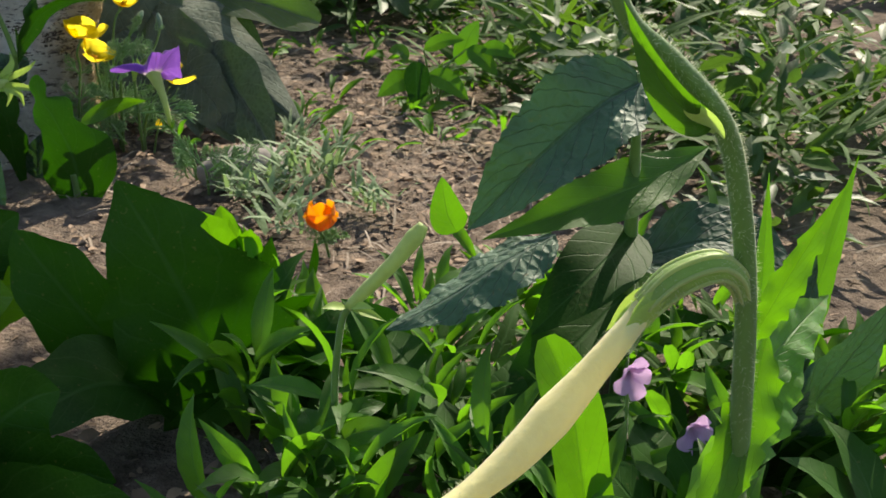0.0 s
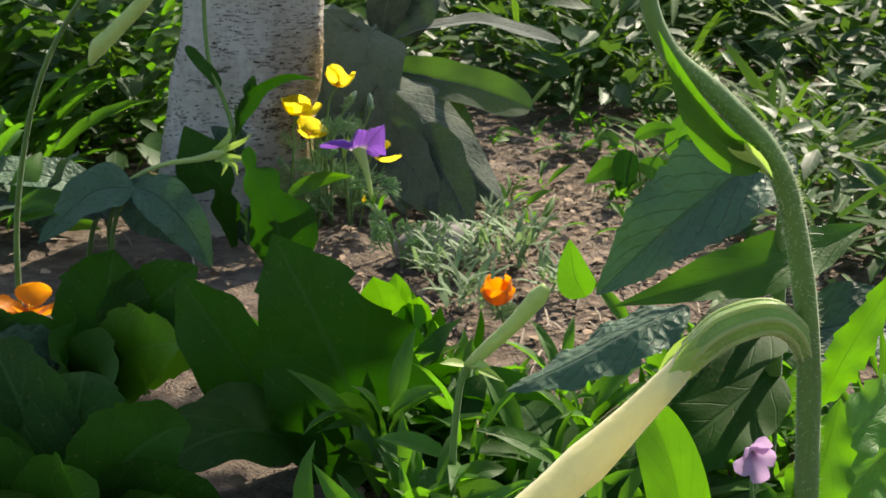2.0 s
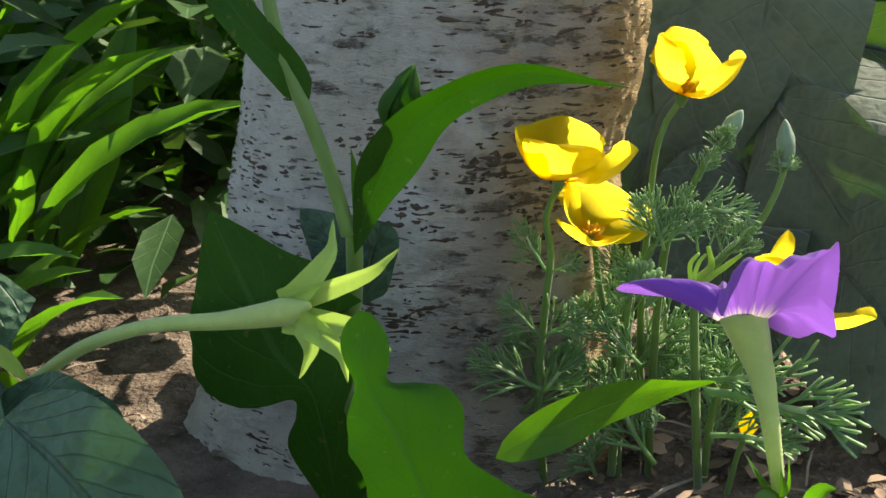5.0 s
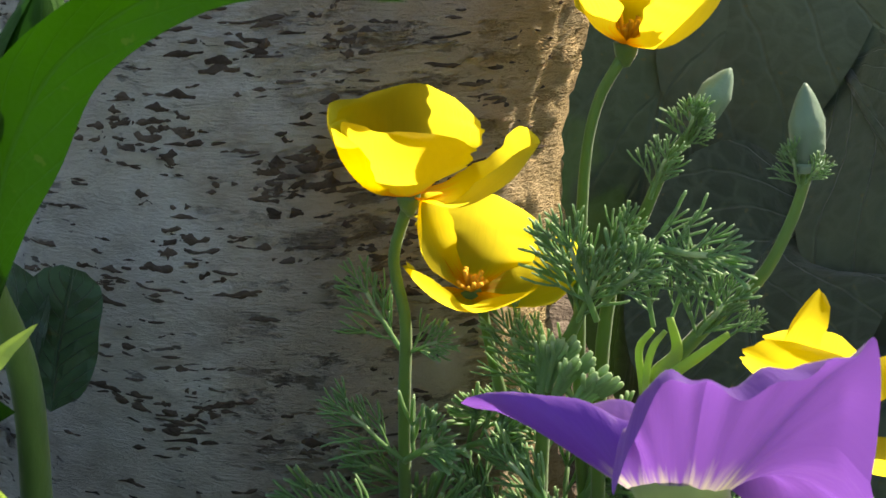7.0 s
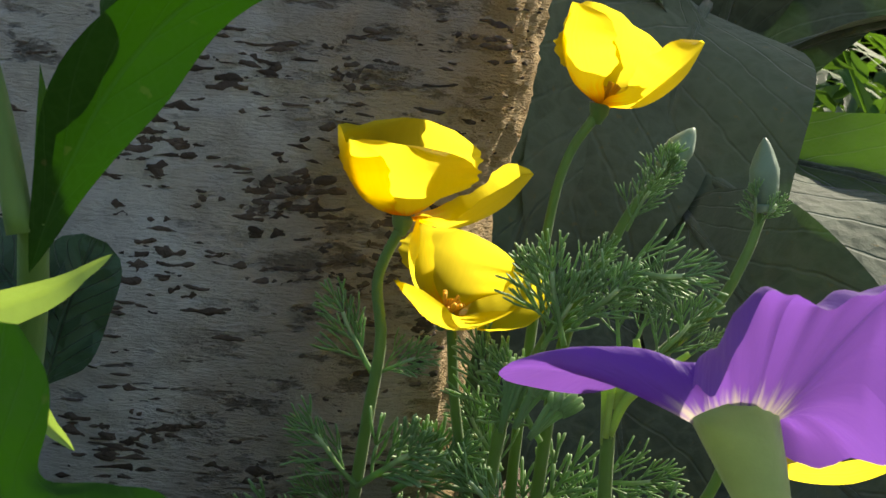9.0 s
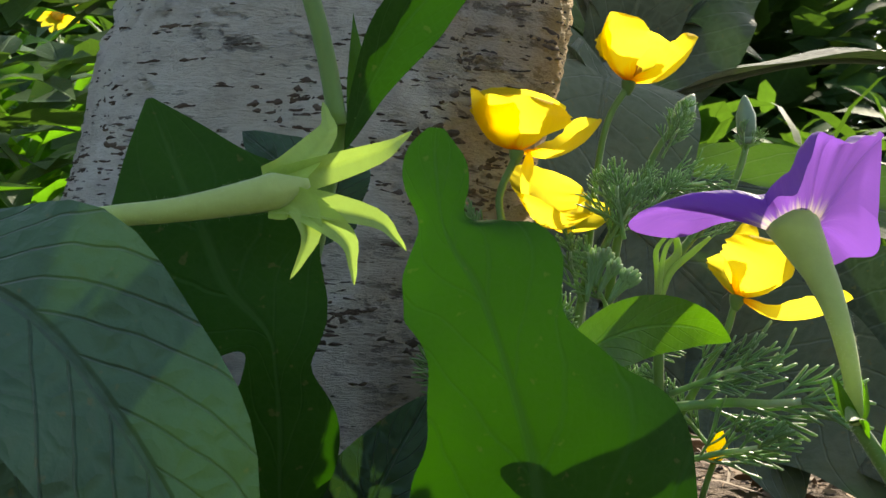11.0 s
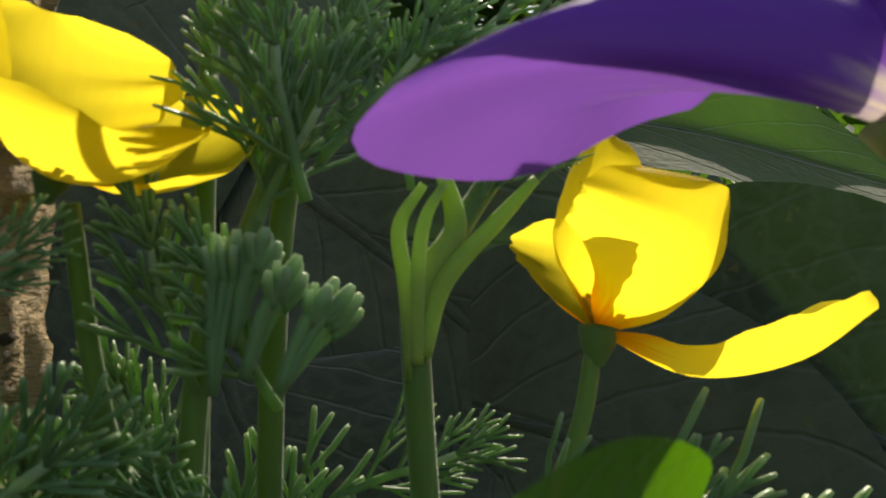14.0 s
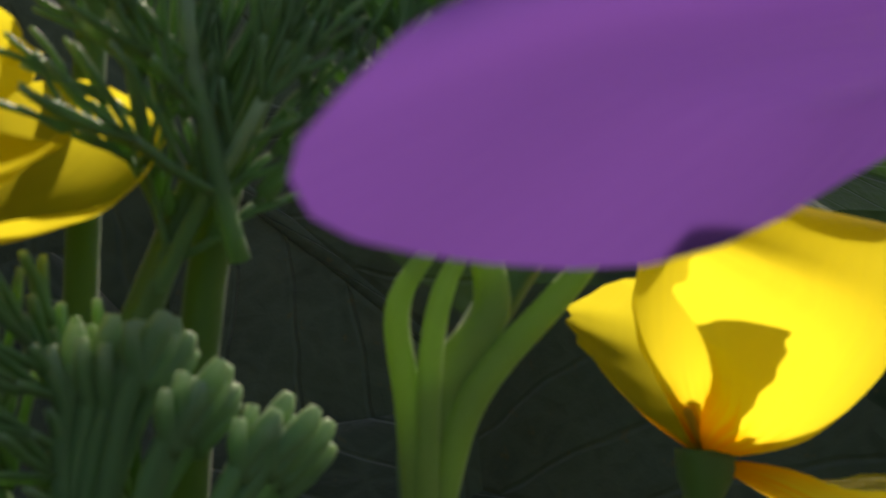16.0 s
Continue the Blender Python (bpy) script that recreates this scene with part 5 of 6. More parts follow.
    part("stem", tube("stem", [(0.238, -0.885, -0.01), (0.262, -0.888, 0.03), (0.277, -0.89, 0.06), (0.279, -0.89, 0.10), (0.283, -0.89, 0.135), (0.288, -0.89, 0.146)], [0.0026, 0.0024, 0.0022, 0.002], STEM, 10, 30), b)
    part("flower_tube", tube("flower_tube", [(0.287, -0.89, 0.145), (0.298, -0.89, 0.156), (0.314, -0.89, 0.172), (0.326, -0.89, 0.187), (0.331, -0.89, 0.194)], [0.003, 0.0042, 0.0046, 0.0056, 0.0032], PALE, 14, 20), b, "pale green closed flower tube")
    for k, t in enumerate([(0.308, -0.9, 0.139), (0.27, -0.9, 0.15), (0.30, -0.905, 0.15)]):
        part("bract", blade("bract", [(0.287, -0.89, 0.145), Vector((0.287, -0.89, 0.147)).lerp(Vector(t), 0.5), t], 0.006, (0, -0.6, 0.8), SEPAL, "lance", 8, 4, 0.3, seed=k), b)
    rng = random.Random(33)
    for k in range(14):
        z = rng.uniform(0.0, 0.055)
        q = Vector((float(np.interp(z, (0, 0.06, 0.13), (0.245, 0.277, 0.283))), -0.89, z))
        a = rng.uniform(0, 6.28)
        l = rng.uniform(0.03, 0.06)
        t = q + Vector((math.cos(a) * l, math.sin(a) * l * 0.7, l * rng.uniform(0.0, 0.7)))
        part("leaf", blade("leaf", [q, q.lerp(t, 0.5) + Vector((0, 0, 0.008)), t], 0.018, (0, -0.6, 0.8), rng.choice([BROAD, BROAD, DEEP, TOOTHED]), "ovate", 12, 6, 0.2, 0, 0.05, 2, seed=k), b)

    shifted(b, (-0.021, 0.0, 0.0))

    e = thing("lettuce_plant", (0.365, -1.0, 0.0), "sunlit bright green upright leaf with a dark midrib", "plant")
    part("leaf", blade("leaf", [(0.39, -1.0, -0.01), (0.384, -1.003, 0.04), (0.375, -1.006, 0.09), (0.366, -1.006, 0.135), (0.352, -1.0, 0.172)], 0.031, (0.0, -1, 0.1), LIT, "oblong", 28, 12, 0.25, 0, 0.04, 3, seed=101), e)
    part("leaf", blade("leaf", [(0.365, -1.0, -0.01), (0.35, -1.03, 0.04), (0.325, -1.06, 0.07)], 0.04, (0.0, -0.7, 0.7), LIT, "ovate", 16, 8, 0.25, 0, 0.04, 3, seed=102), e)
    part("leaf", blade("leaf", [(0.37, -1.0, -0.01), (0.41, -1.02, 0.05), (0.44, -1.03, 0.075)], 0.04, (0.0, -0.7, 0.7), BLUE, "ovate", 16, 8, 0.25, 0, 0.04, 3, seed=103), e)

    # broad leaves low in front of the trunk
    lobed = thing("lobed_leaf_plant", (0.165, -0.72, 0.0), "large toothed deep green leaf standing upright", "plant")
    part("leaf", blade("leaf", [(0.205, -0.72, -0.05), (0.196, -0.735, 0.02), (0.178, -0.745, 0.08), (0.156, -0.75, 0.135), (0.132, -0.745, 0.182)], 0.135, (0.0, -1, 0.05), DEEP, "ovate", 70, 14, 0.12, 0, 0.04, 3, 0.08, 4.0, 0.20, 8, seed=111), lobed)
    part("leaf", blade("leaf", [(0.165, -0.71, -0.01), (0.12, -0.72, 0.05), (0.08, -0.72, 0.11), (0.06, -0.715, 0.14)], 0.07, (-0.2, -0.9, 0.3), DEEP, "ovate", 20, 10, 0.2, 0, 0.05, 3, 0.06, 4, seed=112), lobed)
    part("leaf", blade("leaf", [(0.17, -0.71, -0.01), (0.22, -0.76, 0.025), (0.26, -0.80, 0.04)], 0.06, (0.0, -0.6, 0.8), BROAD, "ovate", 18, 8, 0.2, 0, 0.05, 3, seed=113), lobed)
    part("leaf", blade("leaf", [(0.16, -0.71, 0.0), (0.11, -0.78, 0.05), (0.05, -0.84, 0.045)], 0.075, (0.0, -0.6, 0.8), DEEP, "ovate", 18, 8, 0.2, 0, 0.05, 3, 0.06, 4, seed=114), lobed)

    low = thing("broad_leaf_plant", (-0.06, -0.58, 0.0), "rosette of wide dark green leaves shading the soil", "plant")
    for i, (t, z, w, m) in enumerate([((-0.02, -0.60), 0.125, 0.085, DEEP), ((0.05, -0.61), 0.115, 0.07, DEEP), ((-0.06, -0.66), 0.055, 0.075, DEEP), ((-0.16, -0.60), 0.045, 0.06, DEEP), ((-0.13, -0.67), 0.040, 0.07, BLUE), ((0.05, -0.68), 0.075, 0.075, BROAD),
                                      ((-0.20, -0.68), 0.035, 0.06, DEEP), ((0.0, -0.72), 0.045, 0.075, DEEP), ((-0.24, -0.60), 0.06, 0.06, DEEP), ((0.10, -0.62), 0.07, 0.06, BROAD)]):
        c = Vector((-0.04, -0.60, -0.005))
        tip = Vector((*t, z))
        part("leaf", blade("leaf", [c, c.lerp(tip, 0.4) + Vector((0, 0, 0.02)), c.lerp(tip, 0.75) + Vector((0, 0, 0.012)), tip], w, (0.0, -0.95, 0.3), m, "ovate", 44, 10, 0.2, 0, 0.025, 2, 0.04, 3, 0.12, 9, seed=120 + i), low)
    # all in DEEP: part of the shade here is put into the leaf colour
    near = thing("broad_leaf_plant", (0.02, -0.88, 0.0), "dark green leaves in deep shade over bare soil", "plant")
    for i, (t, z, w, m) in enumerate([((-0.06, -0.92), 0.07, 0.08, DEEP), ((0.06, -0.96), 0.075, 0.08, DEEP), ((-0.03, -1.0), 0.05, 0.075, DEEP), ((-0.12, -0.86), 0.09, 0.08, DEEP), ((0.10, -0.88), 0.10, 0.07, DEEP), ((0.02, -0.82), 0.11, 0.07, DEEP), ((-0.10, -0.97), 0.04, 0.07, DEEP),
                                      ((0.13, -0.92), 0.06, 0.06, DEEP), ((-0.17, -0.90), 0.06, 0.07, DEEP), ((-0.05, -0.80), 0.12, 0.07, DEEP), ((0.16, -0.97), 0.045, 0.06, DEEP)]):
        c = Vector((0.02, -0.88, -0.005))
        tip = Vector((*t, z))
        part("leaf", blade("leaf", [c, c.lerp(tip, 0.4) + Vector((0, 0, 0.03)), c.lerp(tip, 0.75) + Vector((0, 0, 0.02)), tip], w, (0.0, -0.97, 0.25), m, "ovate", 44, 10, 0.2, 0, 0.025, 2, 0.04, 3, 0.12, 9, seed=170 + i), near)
    dk = thing("broad_leaf_plant", (-0.09, -0.26, 0.0), "drooping blue-green leaf at the foot of the trunk", "plant")
    part("stem", tube("stem", [(-0.13, -0.24, -0.01), (-0.12, -0.245, 0.05), (-0.095, -0.25, 0.09)], [0.003, 0.0026, 0.002], STEM, 8, 12), dk)
    part("leaf", blade("leaf", [(-0.095, -0.25, 0.092), (-0.06, -0.265, 0.08), (-0.03, -0.27, 0.045), (-0.01, -0.27, 0.004)], 0.055, (0.2, -0.8, 0.5), BLUE, "ovate", 20, 10, 0.2, 0, 0.05, 3, seed=131), dk)
    part("leaf", blade("leaf", [(-0.095, -0.25, 0.09), (-0.14, -0.26, 0.085), (-0.20, -0.27, 0.03)], 0.06, (-0.2, -0.7, 0.6), BLUE, "ovate", 20, 10, 0.2, 0, 0.05, 3, seed=132), dk)
    pale = thing("ribbed_leaf_plant", (-0.30, -0.40, 0.0), "pale silvery ribbed leaves on bare soil", "plant")
    for i, t in enumerate([(-0.34, -0.46, 0.03), (-0.25, -0.43, 0.055), (-0.39, -0.40, 0.05), (-0.30, -0.33, 0.06)]):
        c = Vector((-0.30, -0.39, 0.0))
        part("leaf", blade("leaf", [c, c.lerp(Vector(t), 0.5) + Vector((0, 0, 0.025)), t], 0.05, (0, -0.4, 0.9), BLUE, "ovate", 16, 10, 0.2, 0, 0.06, 3, seed=140 + i), pale)

    wide = thing("ribbed_leaf_plant", (-0.25, -0.15, 0.0), "wide blue-green leaves with a silvery upper side", "plant")
    for i, (b2, t, w) in enumerate([((-0.20, -0.13, 0.06), (-0.345, -0.2, 0.085), 0.06), ((-0.22, -0.13, 0.05), (-0.17, -0.2, 0.115), 0.05), ((-0.24, -0.12, 0.03), (-0.27, -0.22, 0.05), 0.07), ((-0.26, -0.1, 0.03), (-0.40, -0.12, 0.05), 0.06)]):
        c = Vector((-0.24, -0.11, -0.004))
        part("leaf", blade("leaf", [c, b2, Vector(b2).lerp(Vector(t), 0.5) + Vector((0, 0, 0.015)), t], w, (0, -0.5, 0.85), BLUE, "ovate", 22, 10, 0.2, 0, 0.06, 3, seed=240 + i), wide)

    # bright seedlings in the sun
    sd = thing("seedling_clump", (0.21, -0.5, 0.0), "clump of bright sunlit green seedling leaves", "plant")
    rng = random.Random(44)
    for k, (bx, by, tx, ty, tz, w, face) in enumerate([(0.205, -0.52, 0.188, -0.55, 0.088, 0.050, -0.15), (0.215, -0.52, 0.228, -0.55, 0.070, 0.036, 0.2), (0.20, -0.53, 0.170, -0.58, 0.050, 0.036, -0.3), (0.22, -0.54, 0.240, -0.60, 0.042, 0.034, 0.3), (0.21, -0.50, 0.205, -0.50, 0.075, 0.03, 0.0)]):
        c, t = Vector((bx, by, -0.004)), Vector((tx, ty, tz))
        part("leaf", blade("leaf", [c, c.lerp(t, 0.35) + Vector((0, 0, 0.006)), c.lerp(t, 0.7) + Vector((0, 0, 0.008)), t], w, (face, -0.95, 0.25), LIT, "ovate", 18, 8, 0.2, 0, 0.05, 2.5, seed=k), sd, "broad bright leaf lit through")
    for k in range(16):
        c = Vector((0.205 + rng.gauss(0, 0.02), -0.54 + rng.gauss(0, 0.03), -0.004))
        h = rng.uniform(0.03, 0.085)
        t = c + Vector((rng.uniform(-0.03, 0.02), rng.uniform(-0.03, 0.02), h))
        part("leaf", blade("leaf", [c, c.lerp(t, 0.6) + Vector((rng.uniform(-0.006, 0.006), 0, 0.004)), t], rng.uniform(0.007, 0.016), (rng.uniform(-0.4, 0.4), -0.8, 0.5), rng.choice([LIT, BROAD, DEEP, DEEP]), "lance", 12, 6, 0.2, 0, 0.05, 2, seed=20 + k), sd)
    # orange poppies
    for at, label, sz in (((0.300, -0.44, 0.024), "small orange poppy low over dry litter", 1.0), ((-0.126, -0.51, 0.038), "orange poppy lying open among broad leaves", 1.0)):
        o = thing("poppy_plant", (at[0], at[1], 0.0), label, "flower")
        part("stem", tube("stem", [(at[0] + 0.01, at[1] + 0.01, -0.01), (at[0] + 0.004, at[1] + 0.004, at[2] * 0.6), (at[0], at[1], at[2] - 0.003)], [0.0016, 0.0014, 0.0014], STEM, 8, 8), o)
        wide = at[0] < 0
        poppy_flower(o, at, (0.0, -0.35 if not wide else -0.05, 0.9), 0.9, [(178, 14 if wide else 68, 0.036, 0.026), (2, 14 if wide else 68, 0.036, 0.026), (90, 40 if wide else 74, 0.030, 0.034), (268, 20 if wide else 64, 0.016 if wide else 0.032, 0.030)], ORANGE)
        fronds(o, around(rng, 8, at[0], at[1] + 0.01, 0.0, 0.01, 0.02, 0.02), 50)
    # pink fallen-over flowers
    for at in ((0.419, -0.95, 0.122), (0.461, -0.95, 0.081), (0.80, 0.35, 0.05)):
        o = thing("pink_flower", (at[0], at[1], 0.0), "small pale pink flower on a thin stem", "flower", "pale pink flowers in the bed")
        part("stem", tube("stem", [(at[0] + 0.01, at[1] + 0.02, -0.01), (at[0] + 0.006, at[1] + 0.01, at[2] * 0.5), (at[0], at[1], at[2])], [0.0014, 0.0012, 0.001], STEM, 8, 8), o)
        q = Vector(at)
        for k in range(5):
            a = k * 1.257
            t = q + Vector((math.cos(a) * 0.011 * (1 + 0.35 * math.sin(k * 2.3)), -0.008, math.sin(a) * 0.013 * (1 + 0.3 * math.cos(k * 1.7))))
            part("petal", blade("petal", [q, q.lerp(t, 0.5) + Vector((0, -0.002, 0)), t], 0.0105, (0.3 * math.cos(a), -1, 0.3 * math.sin(a)), PINK, "fan", 10, 6, 0.15, 0.35, 0.10, 1.5, seed=k), o)
    # thin plant with round leaflets on the open soil
    t = thing("sapling", (0.52, 0.08, 0.0), "thin sapling with oval light green leaves on bare soil", "plant")
    for i, (x, z) in enumerate([(0.455, 0.06), (0.50, 0.085), (0.56, 0.085), (0.60, 0.06)]):
        part("stem", tube("stem", [(0.52, 0.08, -0.01), (0.515 + (x - 0.52) * 0.3, 0.08, 0.05), (x, 0.07, z)], [0.002, 0.0016, 0.001], STEM, 8, 12), t)
    for i, (a, b2, w, m) in enumerate([((0.50, 0.08, 0.05), (0.435, 0.06, 0.024), 0.036, LIT), ((0.56, 0.07, 0.085), (0.60, 0.05, 0.05), 0.03, LIT), ((0.50, 0.07, 0.085), (0.555, 0.06, 0.10), 0.022, LIT), ((0.49, 0.07, 0.07), (0.488, 0.05, -0.0), 0.036, DEEP),
                                       ((0.58, 0.07, 0.085), (0.625, 0.05, 0.075), 0.024, LIT), ((0.51, 0.08, 0.05), (0.56, 0.05, 0.018), 0.034, LIT), ((0.48, 0.07, 0.075), (0.45, 0.06, 0.085), 0.02, BROAD), ((0.55, 0.08, 0.06), (0.58, 0.09, 0.12), 0.03, BROAD)]):
        av, bv = Vector(a), Vector(b2)
        part("leaf", blade("leaf", [av, av.lerp(bv, 0.5) + Vector((0, 0, 0.006)), bv], w, (0, -0.8, 0.6), m, "ovate", 14, 8, 0.15, seed=150 + i), t)
    # hanging faded tubes left of the trunk
    hang = thing("tobacco_plant", (-0.03, -0.48, 0.0), "thin stem with hanging pale green faded flower tubes", "plant")
    part("stem", tube("stem", [(-0.16, -0.45, -0.01), (-0.15, -0.455, 0.12), (-0.11, -0.47, 0.25), (-0.04, -0.49, 0.34), (0.03, -0.5, 0.348)], [0.003, 0.0026, 0.0022, 0.0018], STEM, 10, 40), hang)
    part("flower_tube", tube("flower_tube", [(0.03, -0.5, 0.347), (0.012, -0.5, 0.337), (-0.010, -0.5, 0.314), (-0.035, -0.5, 0.29), (-0.05, -0.5, 0.276), (-0.058, -0.5, 0.262)], [0.002, 0.004, 0.0062, 0.0068, 0.0078, 0.002], PALE, 14, 24), hang, "drooping pale green flower tube")
    # yellow daisies in the growth behind
    for at in ((-0.586, 0.8, 0.351), (-0.443, 0.8, 0.383), (-0.32, 0.8, 0.378)):
        o = thing("daisy", (at[0], at[1], 0.0), "golden yellow daisy above the green growth", "flower", "yellow daisies behind the bed")
        part("stem", tube("stem", [(at[0] + 0.02, at[1] + 0.03, -0.01), (at[0] + 0.012, at[1] + 0.01, at[2] * 0.5), at], [0.002, 0.0018, 0.0015], STEM, 8, 8), o)
        q = Vector(at)
        part("disc", tube("disc", [q + Vector((0, 0.004, -0.002)), q + Vector((0, -0.003, 0.002))], [0.008, 0.006], ANTHER, 12, 3), o)
        for k in range(14):
            a = k * 6.283 / 14
            t2 = q + Vector((math.cos(a) * 0.026, -0.004, math.sin(a) * 0.024 + 0.002))
            part("petal", blade("petal", [q + (t2 - q) * 0.2, q.lerp(t2, 0.6), t2], 0.008, (0, -1, 0.2), YELLOW, "oblong", 5, 2, 0.1, seed=k), o)
    top = thing("tobacco_plant", (0.52, -1.1, 0.0), "tall thin stem with a nodding pale green flower tube", "plant")
    part("stem", tube("stem", [(0.535, -1.10, -0.01), (0.53, -1.11, 0.15), (0.515, -1.13, 0.30), (0.485, -1.145, 0.372), (0.462, -1.15, 0.376)], [0.003, 0.0028, 0.0024, 0.002], STEM, 10, 30), top)
    part("flower_tube", tube("flower_tube", [(0.463, -1.15, 0.376), (0.452, -1.15, 0.370), (0.440, -1.15, 0.356), (0.431, -1.15, 0.344)], [0.002, 0.0045, 0.006, 0.002], PALE, 14, 16), top, "nodding pale green flower tube")
    for k, t2 in enumerate([(0.422, -1.152, 0.350), (0.427, -1.155, 0.338), (0.436, -1.148, 0.335)]):
        q = Vector((0.437, -1.15, 0.352))
        part("lobe", blade("lobe", [q, q.lerp(Vector(t2), 0.5), t2], 0.007, (0.3, -1, 0.2), SEPAL, "claw", 8, 4, 0.3, seed=k), top)
    # right-hand upright leaves
    ru = thing("toothed_leaf_plant", (0.53, -0.9, 0.0), "upright narrow toothed leaves with silvery backs", "plant")
    for i, (a, b2, w, m) in enumerate([((0.522, -0.9, 0.0), (0.512, -0.91, 0.225), 0.020, BROAD), ((0.535, -0.9, 0.0), (0.545, -0.91, 0.20), 0.034, BLUE), ((0.53, -0.9, 0.0), (0.575, -0.9, 0.23), 0.024, BROAD), ((0.525, -0.9, 0.0), (0.49, -0.92, 0.19), 0.016, BROAD),
                                       ((0.53, -0.9, 0.0), (0.60, -0.93, 0.15), 0.045, BLUE), ((0.53, -0.9, 0.0), (0.52, -0.98, 0.12), 0.032, BLUE), ((0.53, -0.9, 0.0), (0.57, -0.99, 0.09), 0.05, DEEP)]):
        av, bv = Vector(a), Vector(b2)
        part("leaf", blade("leaf", [av, av.lerp(bv, 0.5) + Vector((0, -0.006, 0.01)), bv], w, (0, -0.95, 0.2), m, "lance", 26, 8, 0.2, 0, 0.05, 3, 0, 3, 0.15, 12, seed=160 + i), ru)


build_front_plants()


def build_stone():
    bm = bmesh.new()
    bmesh.ops.create_icosphere(bm, subdivisions=4, radius=1.0)
    for v in bm.verts:
        k = 1 + 0.18 * noise.noise(v.co * 1.3) + 0.06 * noise.noise(v.co * 4.0) + 0.02 * noise.noise(v.co * 13.0)
        v.co = Vector((v.co.x * 0.055 * k, v.co.y * 0.035 * k, max(v.co.z, -0.5) * 0.030 * k))
    for f in bm.faces:
        f.smooth = True
    me = bpy.data.meshes.new("stone")
    bm.to_mesh(me)
    bm.free()
    me.materials.append(STONE)
    ob = solo("stone", me, "pale grey-brown rounded stone half sunk in the soil", "stone")
    ob.matrix_world = pose(0.245, -0.20, 0.010, 0, 0, 12)


build_stone()


# ---- loose cover: tufts, litter, undergrowth ----
def scatter(name, spots, kind, mat, label, category):
    """Many small leaves or crumbs that nobody could count."""
    return solo(name, leaf_mass(name, spots, kind, mat), label, category, "stuff")


def clumps(rng, n, box, per, spread, height, size, width=(0.8, 1.6), lift=0.0):
    """Leaves gathered in uneven plants."""
    out = []
    (x0, x1), (y0, y1) = box
    for _ in range(n):
        cx, cy = rng.uniform(x0, x1), rng.uniform(y0, y1)
        h = height * rng.uniform(0.5, 1.35)
        for _ in range(per):
            z = h * rng.random()
            s = spread * (1.1 - 0.55 * z / h)
            a, r = rng.uniform(0, 6.28), s * math.sqrt(rng.random())
            p = np.array((cx + math.cos(a) * r, cy + math.sin(a) * r, z))
            d = np.array((math.cos(a), math.sin(a), rng.uniform(-0.4, 1.0) + lift * rng.uniform(0.3, 2.2)))
            up = np.array((rng.gauss(0, 0.4), rng.gauss(0, 0.4) - 0.2, 1.0))
            out.append((p, d, up, size * rng.uniform(0.6, 1.5), rng.uniform(*width)))
    return out


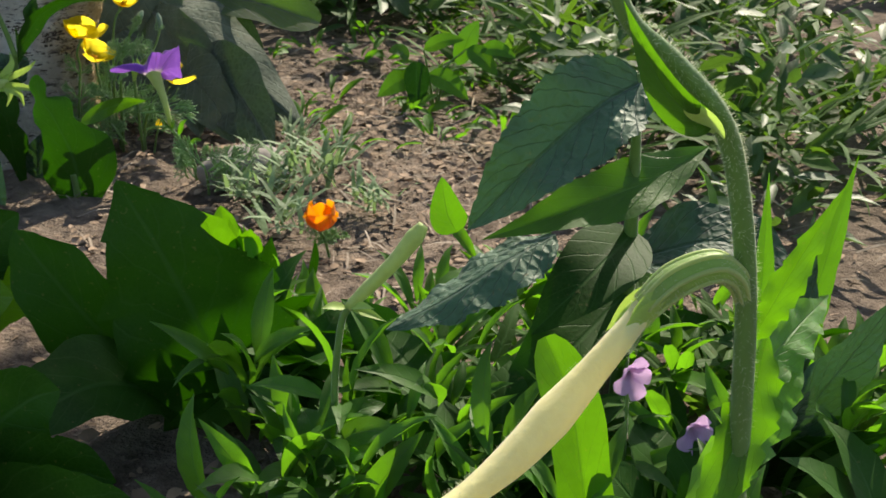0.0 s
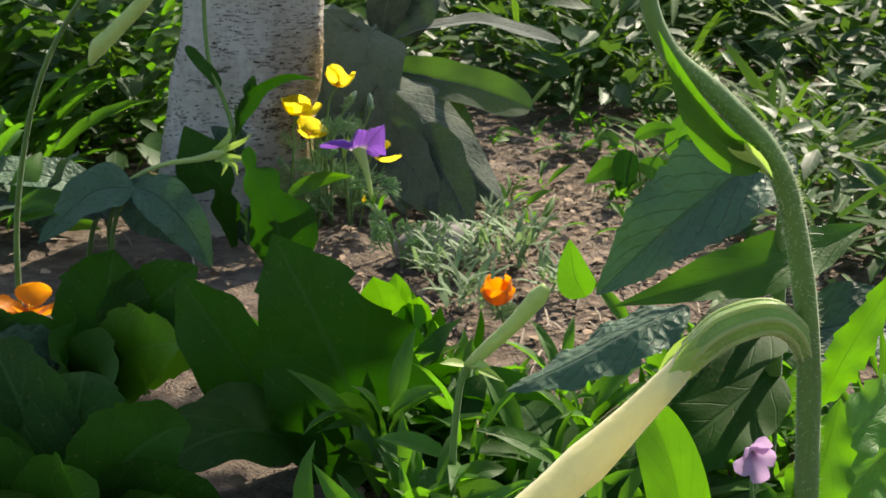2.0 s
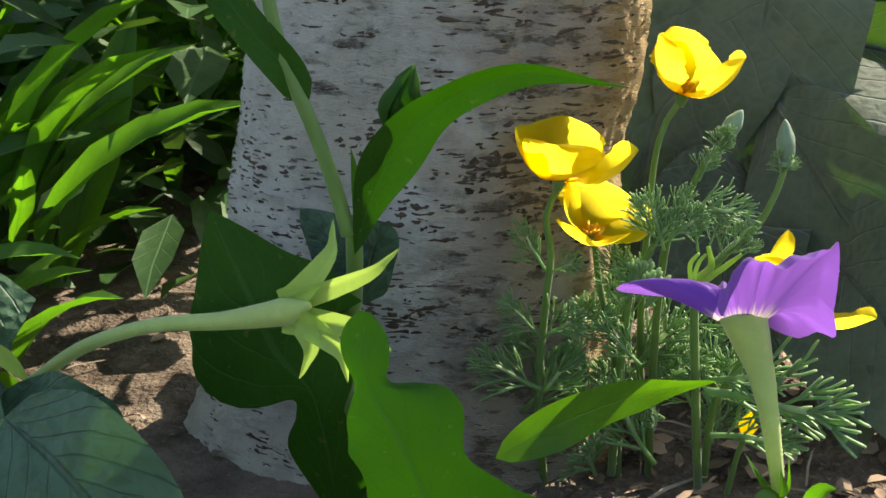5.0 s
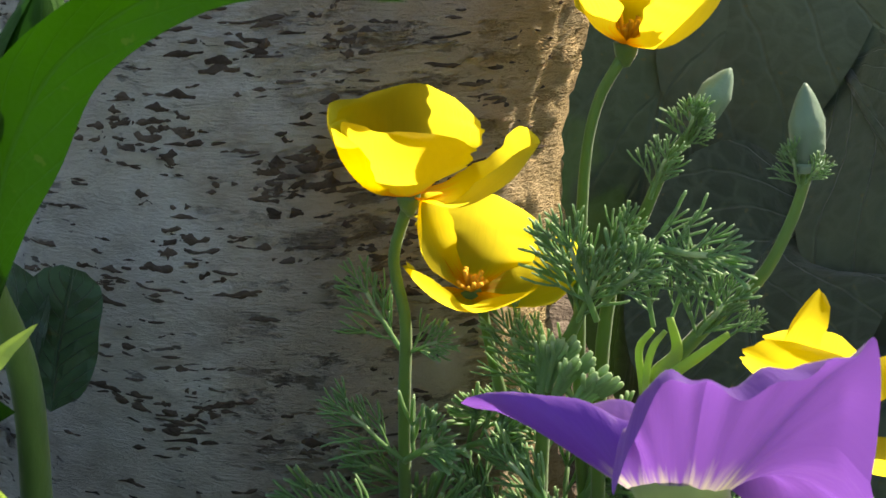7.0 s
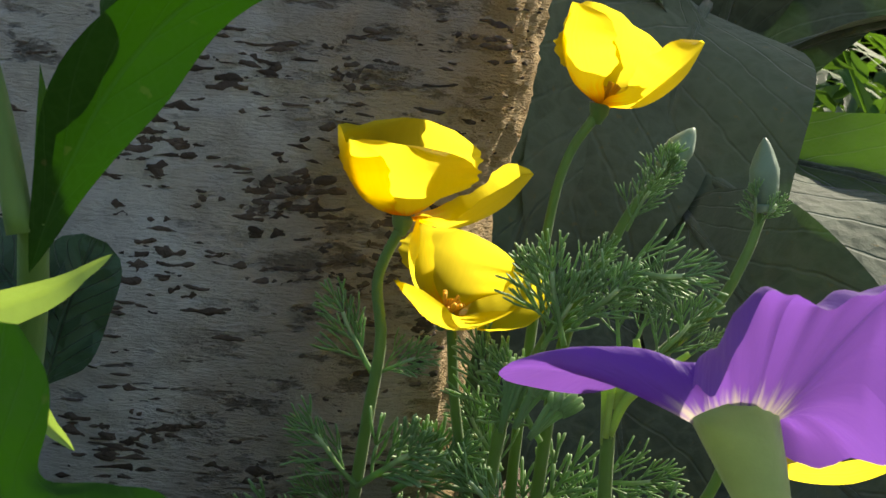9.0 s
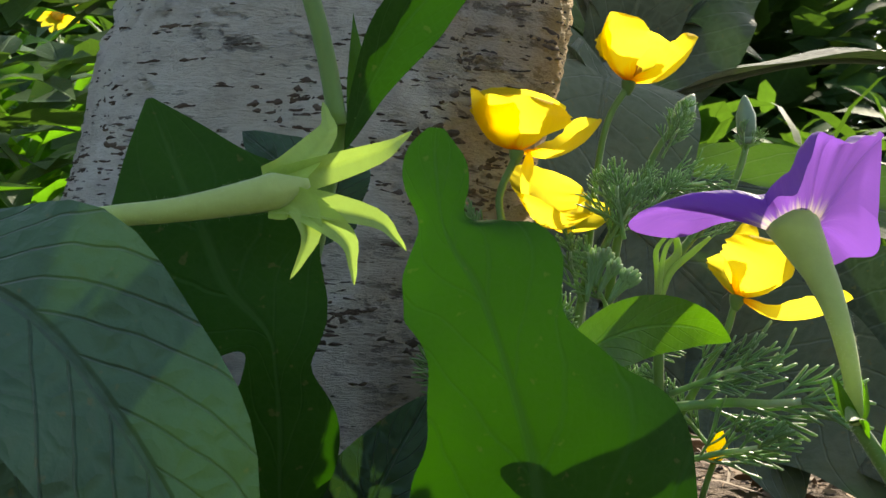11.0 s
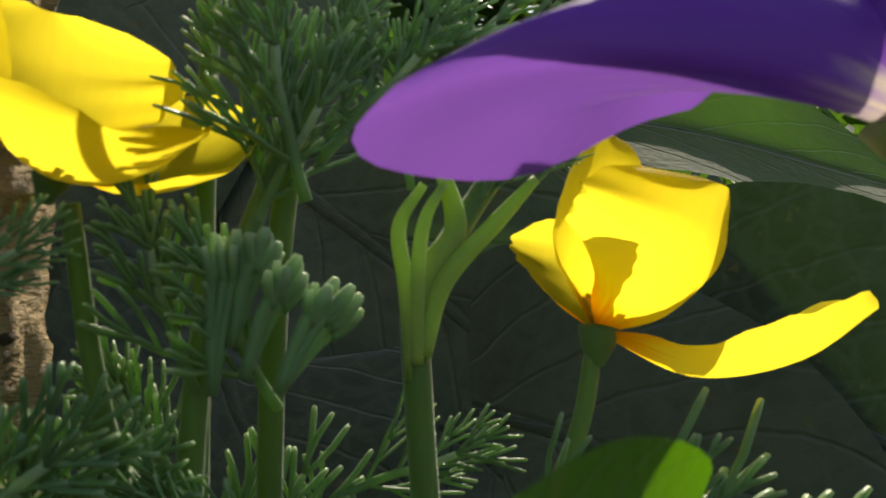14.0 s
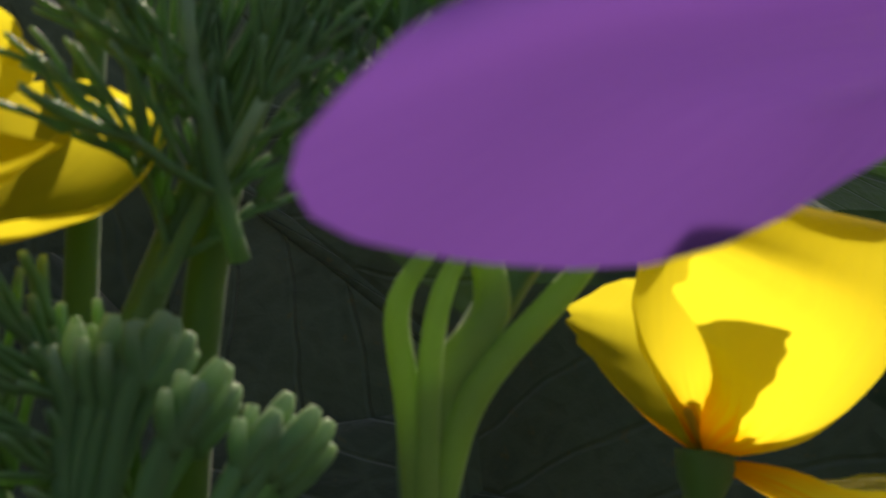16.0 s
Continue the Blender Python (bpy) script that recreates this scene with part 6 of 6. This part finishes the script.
def build_cover():
    rng = random.Random(77)
    # dry litter on the open soil
    bits = []
    for _ in range(8500):
        x, y = (rng.gauss(0.42, 0.22), rng.gauss(-0.15, 0.35)) if rng.random() < 0.6 else (rng.uniform(-0.9, 1.2), rng.uniform(-1.2, 1.6))
        a = rng.uniform(0, 6.28)
        if math.hypot(x - 0.18, y + 0.15) < 0.05:
            continue
        bits.append((np.array((x, y, ground_height(x, y) + rng.uniform(0.001, 0.006))), np.array((math.cos(a), math.sin(a), rng.uniform(-0.25, 0.35))), np.array((rng.gauss(0, 0.5), rng.gauss(0, 0.5), 1)), rng.uniform(0.004, 0.017), rng.uniform(0.4, 1.8)))
    scatter("leaf_litter", bits, "leaf", DRY, "dry brown leaf litter and crumbs on the soil", "litter")
    twigs = []
    for _ in range(1300):
        x, y = (rng.gauss(0.42, 0.24), rng.gauss(-0.1, 0.35)) if rng.random() < 0.6 else (rng.uniform(-0.8, 1.0), rng.uniform(-1.0, 1.2))
        a = rng.uniform(0, 6.28)
        if math.hypot(x - 0.18, y + 0.15) < 0.05:
            continue
        twigs.append((np.array((x, y, ground_height(x, y) + 0.003)), np.array((math.cos(a), math.sin(a), rng.uniform(-0.05, 0.3))), np.array((rng.gauss(0, 0.3), rng.gauss(0, 0.3), 1)), rng.uniform(0.02, 0.06), rng.uniform(0.35, 0.6)))
    scatter("dry_grass", twigs, "grass", TWIG, "pale dry grass stalks lying on the soil", "litter")
    # grey narrow-leaved tufts in front of the mullein
    tuft = []
    for cx, cy, n, h in ((0.28, -0.25, 60, 0.06), (0.24, -0.30, 40, 0.05), (0.33, -0.22, 50, 0.06), (0.27, -0.38, 36, 0.05), (0.37, -0.33, 30, 0.05), (0.31, -0.12, 30, 0.05)):
        for _ in range(n):
            a = rng.uniform(0, 6.28)
            tuft.append((np.array((cx + rng.gauss(0, 0.012), cy + rng.gauss(0, 0.012), rng.uniform(-0.003, h * 0.6))), np.array((math.cos(a), math.sin(a), rng.uniform(0.2, 1.4))), np.array((0, -0.2, 1.0)), rng.uniform(0.025, 0.05), rng.uniform(0.9, 1.5)))
    scatter("grey_tuft", tuft, "grass", TUFT, "grey-green narrow-leaved tufts on the soil", "plant")
    # dark shrub left of and behind the trunk
    scatter("shrub_foliage", clumps(rng, 18, ((-0.75, -0.13), (0.08, 0.75)), 90, 0.11, 0.34, 0.05, (0.7, 1.3)), "leaf", FAR_DARK, "dark glossy shrub leaves behind the trunk", "shrub")
    scatter("green_undergrowth", clumps(rng, 44, ((-1.0, -0.16), (0.06, 1.0)), 28, 0.07, 0.22, 0.075, (0.5, 1.0), 0.3), "long", WEED, "mixed green undergrowth in broken sunlight", "undergrowth")
    scatter("narrow_undergrowth", clumps(rng, 44, ((-1.1, -0.24), (0.02, 1.2)), 24, 0.05, 0.16, 0.13, (0.25, 0.5), 0.7), "long", WEED, "long narrow leaves in the bed", "undergrowth")
    scatter("low_growth", clumps(rng, 30, ((-0.95, -0.27), (-0.22, 0.12)), 22, 0.05, 0.10, 0.065, (0.5, 1.1), 0.5), "long", WEED, "low leafy weeds over dark soil", "weeds")
    scatter("ground_cover", clumps(rng, 34, ((0.30, 0.95), (-0.12, 0.62)), 9, 0.03, 0.02, 0.032, (0.4, 1.0), 0.2), "long", WEED, "scattered small green sprouts on the soil", "weeds")
    # dark growth behind mullein and further back
    scatter("back_shrub", clumps(rng, 26, ((0.12, 1.6), (0.5, 1.7)), 56, 0.14, 0.22, 0.06, (0.6, 1.3)), "leaf", FAR_DARK, "dark green growth at the back of the bed", "shrub")
    scatter("back_grass", clumps(rng, 170, ((-1.6, 2.4), (0.75, 3.2)), 46, 0.12, 0.26, 0.16, (0.5, 1.1)), "grass", FAR, "tangled grass and weeds behind the bed", "grass")
    scatter("back_leaves", clumps(rng, 150, ((-2.2, 3.0), (1.2, 4.0)), 60, 0.2, 0.45, 0.09, (0.6, 1.3)), "leaf", FAR, "leafy green weeds behind the bed", "undergrowth")
    scatter("hedge", clumps(rng, 130, ((-5.0, 6.0), (4.0, 6.0)), 170, 0.6, 2.0, 0.22, (0.8, 1.5)), "leaf", FAR_DARK, "dense dark hedge closing the garden", "hedge")
    # low weeds round the front plants
    scatter("low_weeds", clumps(rng, 52, ((0.19, 0.62), (-1.05, -0.64)), 13, 0.026, 0.065, 0.046, (0.35, 0.8), 0.9), "long", WEED, "low green weeds between the plants", "weeds")
    scatter("broad_weeds", clumps(rng, 22, ((0.20, 0.62), (-1.05, -0.68)), 7, 0.02, 0.04, 0.06, (1.0, 1.6), 0.7), "long", DEEP, "broad dark leaves among the weeds", "weeds")
    scatter("thin_weeds", clumps(rng, 26, ((0.22, 0.62), (-1.05, -0.72)), 18, 0.03, 0.06, 0.045, (1.0, 2.2)), "grass", FAR, "thin upright weeds between the plants", "weeds")
    scatter("side_weeds", clumps(rng, 14, ((0.7, 1.3), (-0.7, 0.7)), 24, 0.06, 0.09, 0.04, (0.5, 1.0)), "leaf", FAR, "green weeds beside the open soil", "weeds")
    scatter("dark_weeds", clumps(rng, 24, ((0.66, 1.3), (-0.7, 0.8)), 30, 0.07, 0.12, 0.045, (0.5, 1.0)), "leaf", FAR_DARK, "dark green weeds beside the open soil", "weeds")
    scatter("side_grass", clumps(rng, 40, ((0.6, 1.3), (-0.6, 0.9)), 24, 0.05, 0.08, 0.10, (0.6, 1.2)), "grass", FAR, "thin grass beside the open soil", "grass")


build_cover()
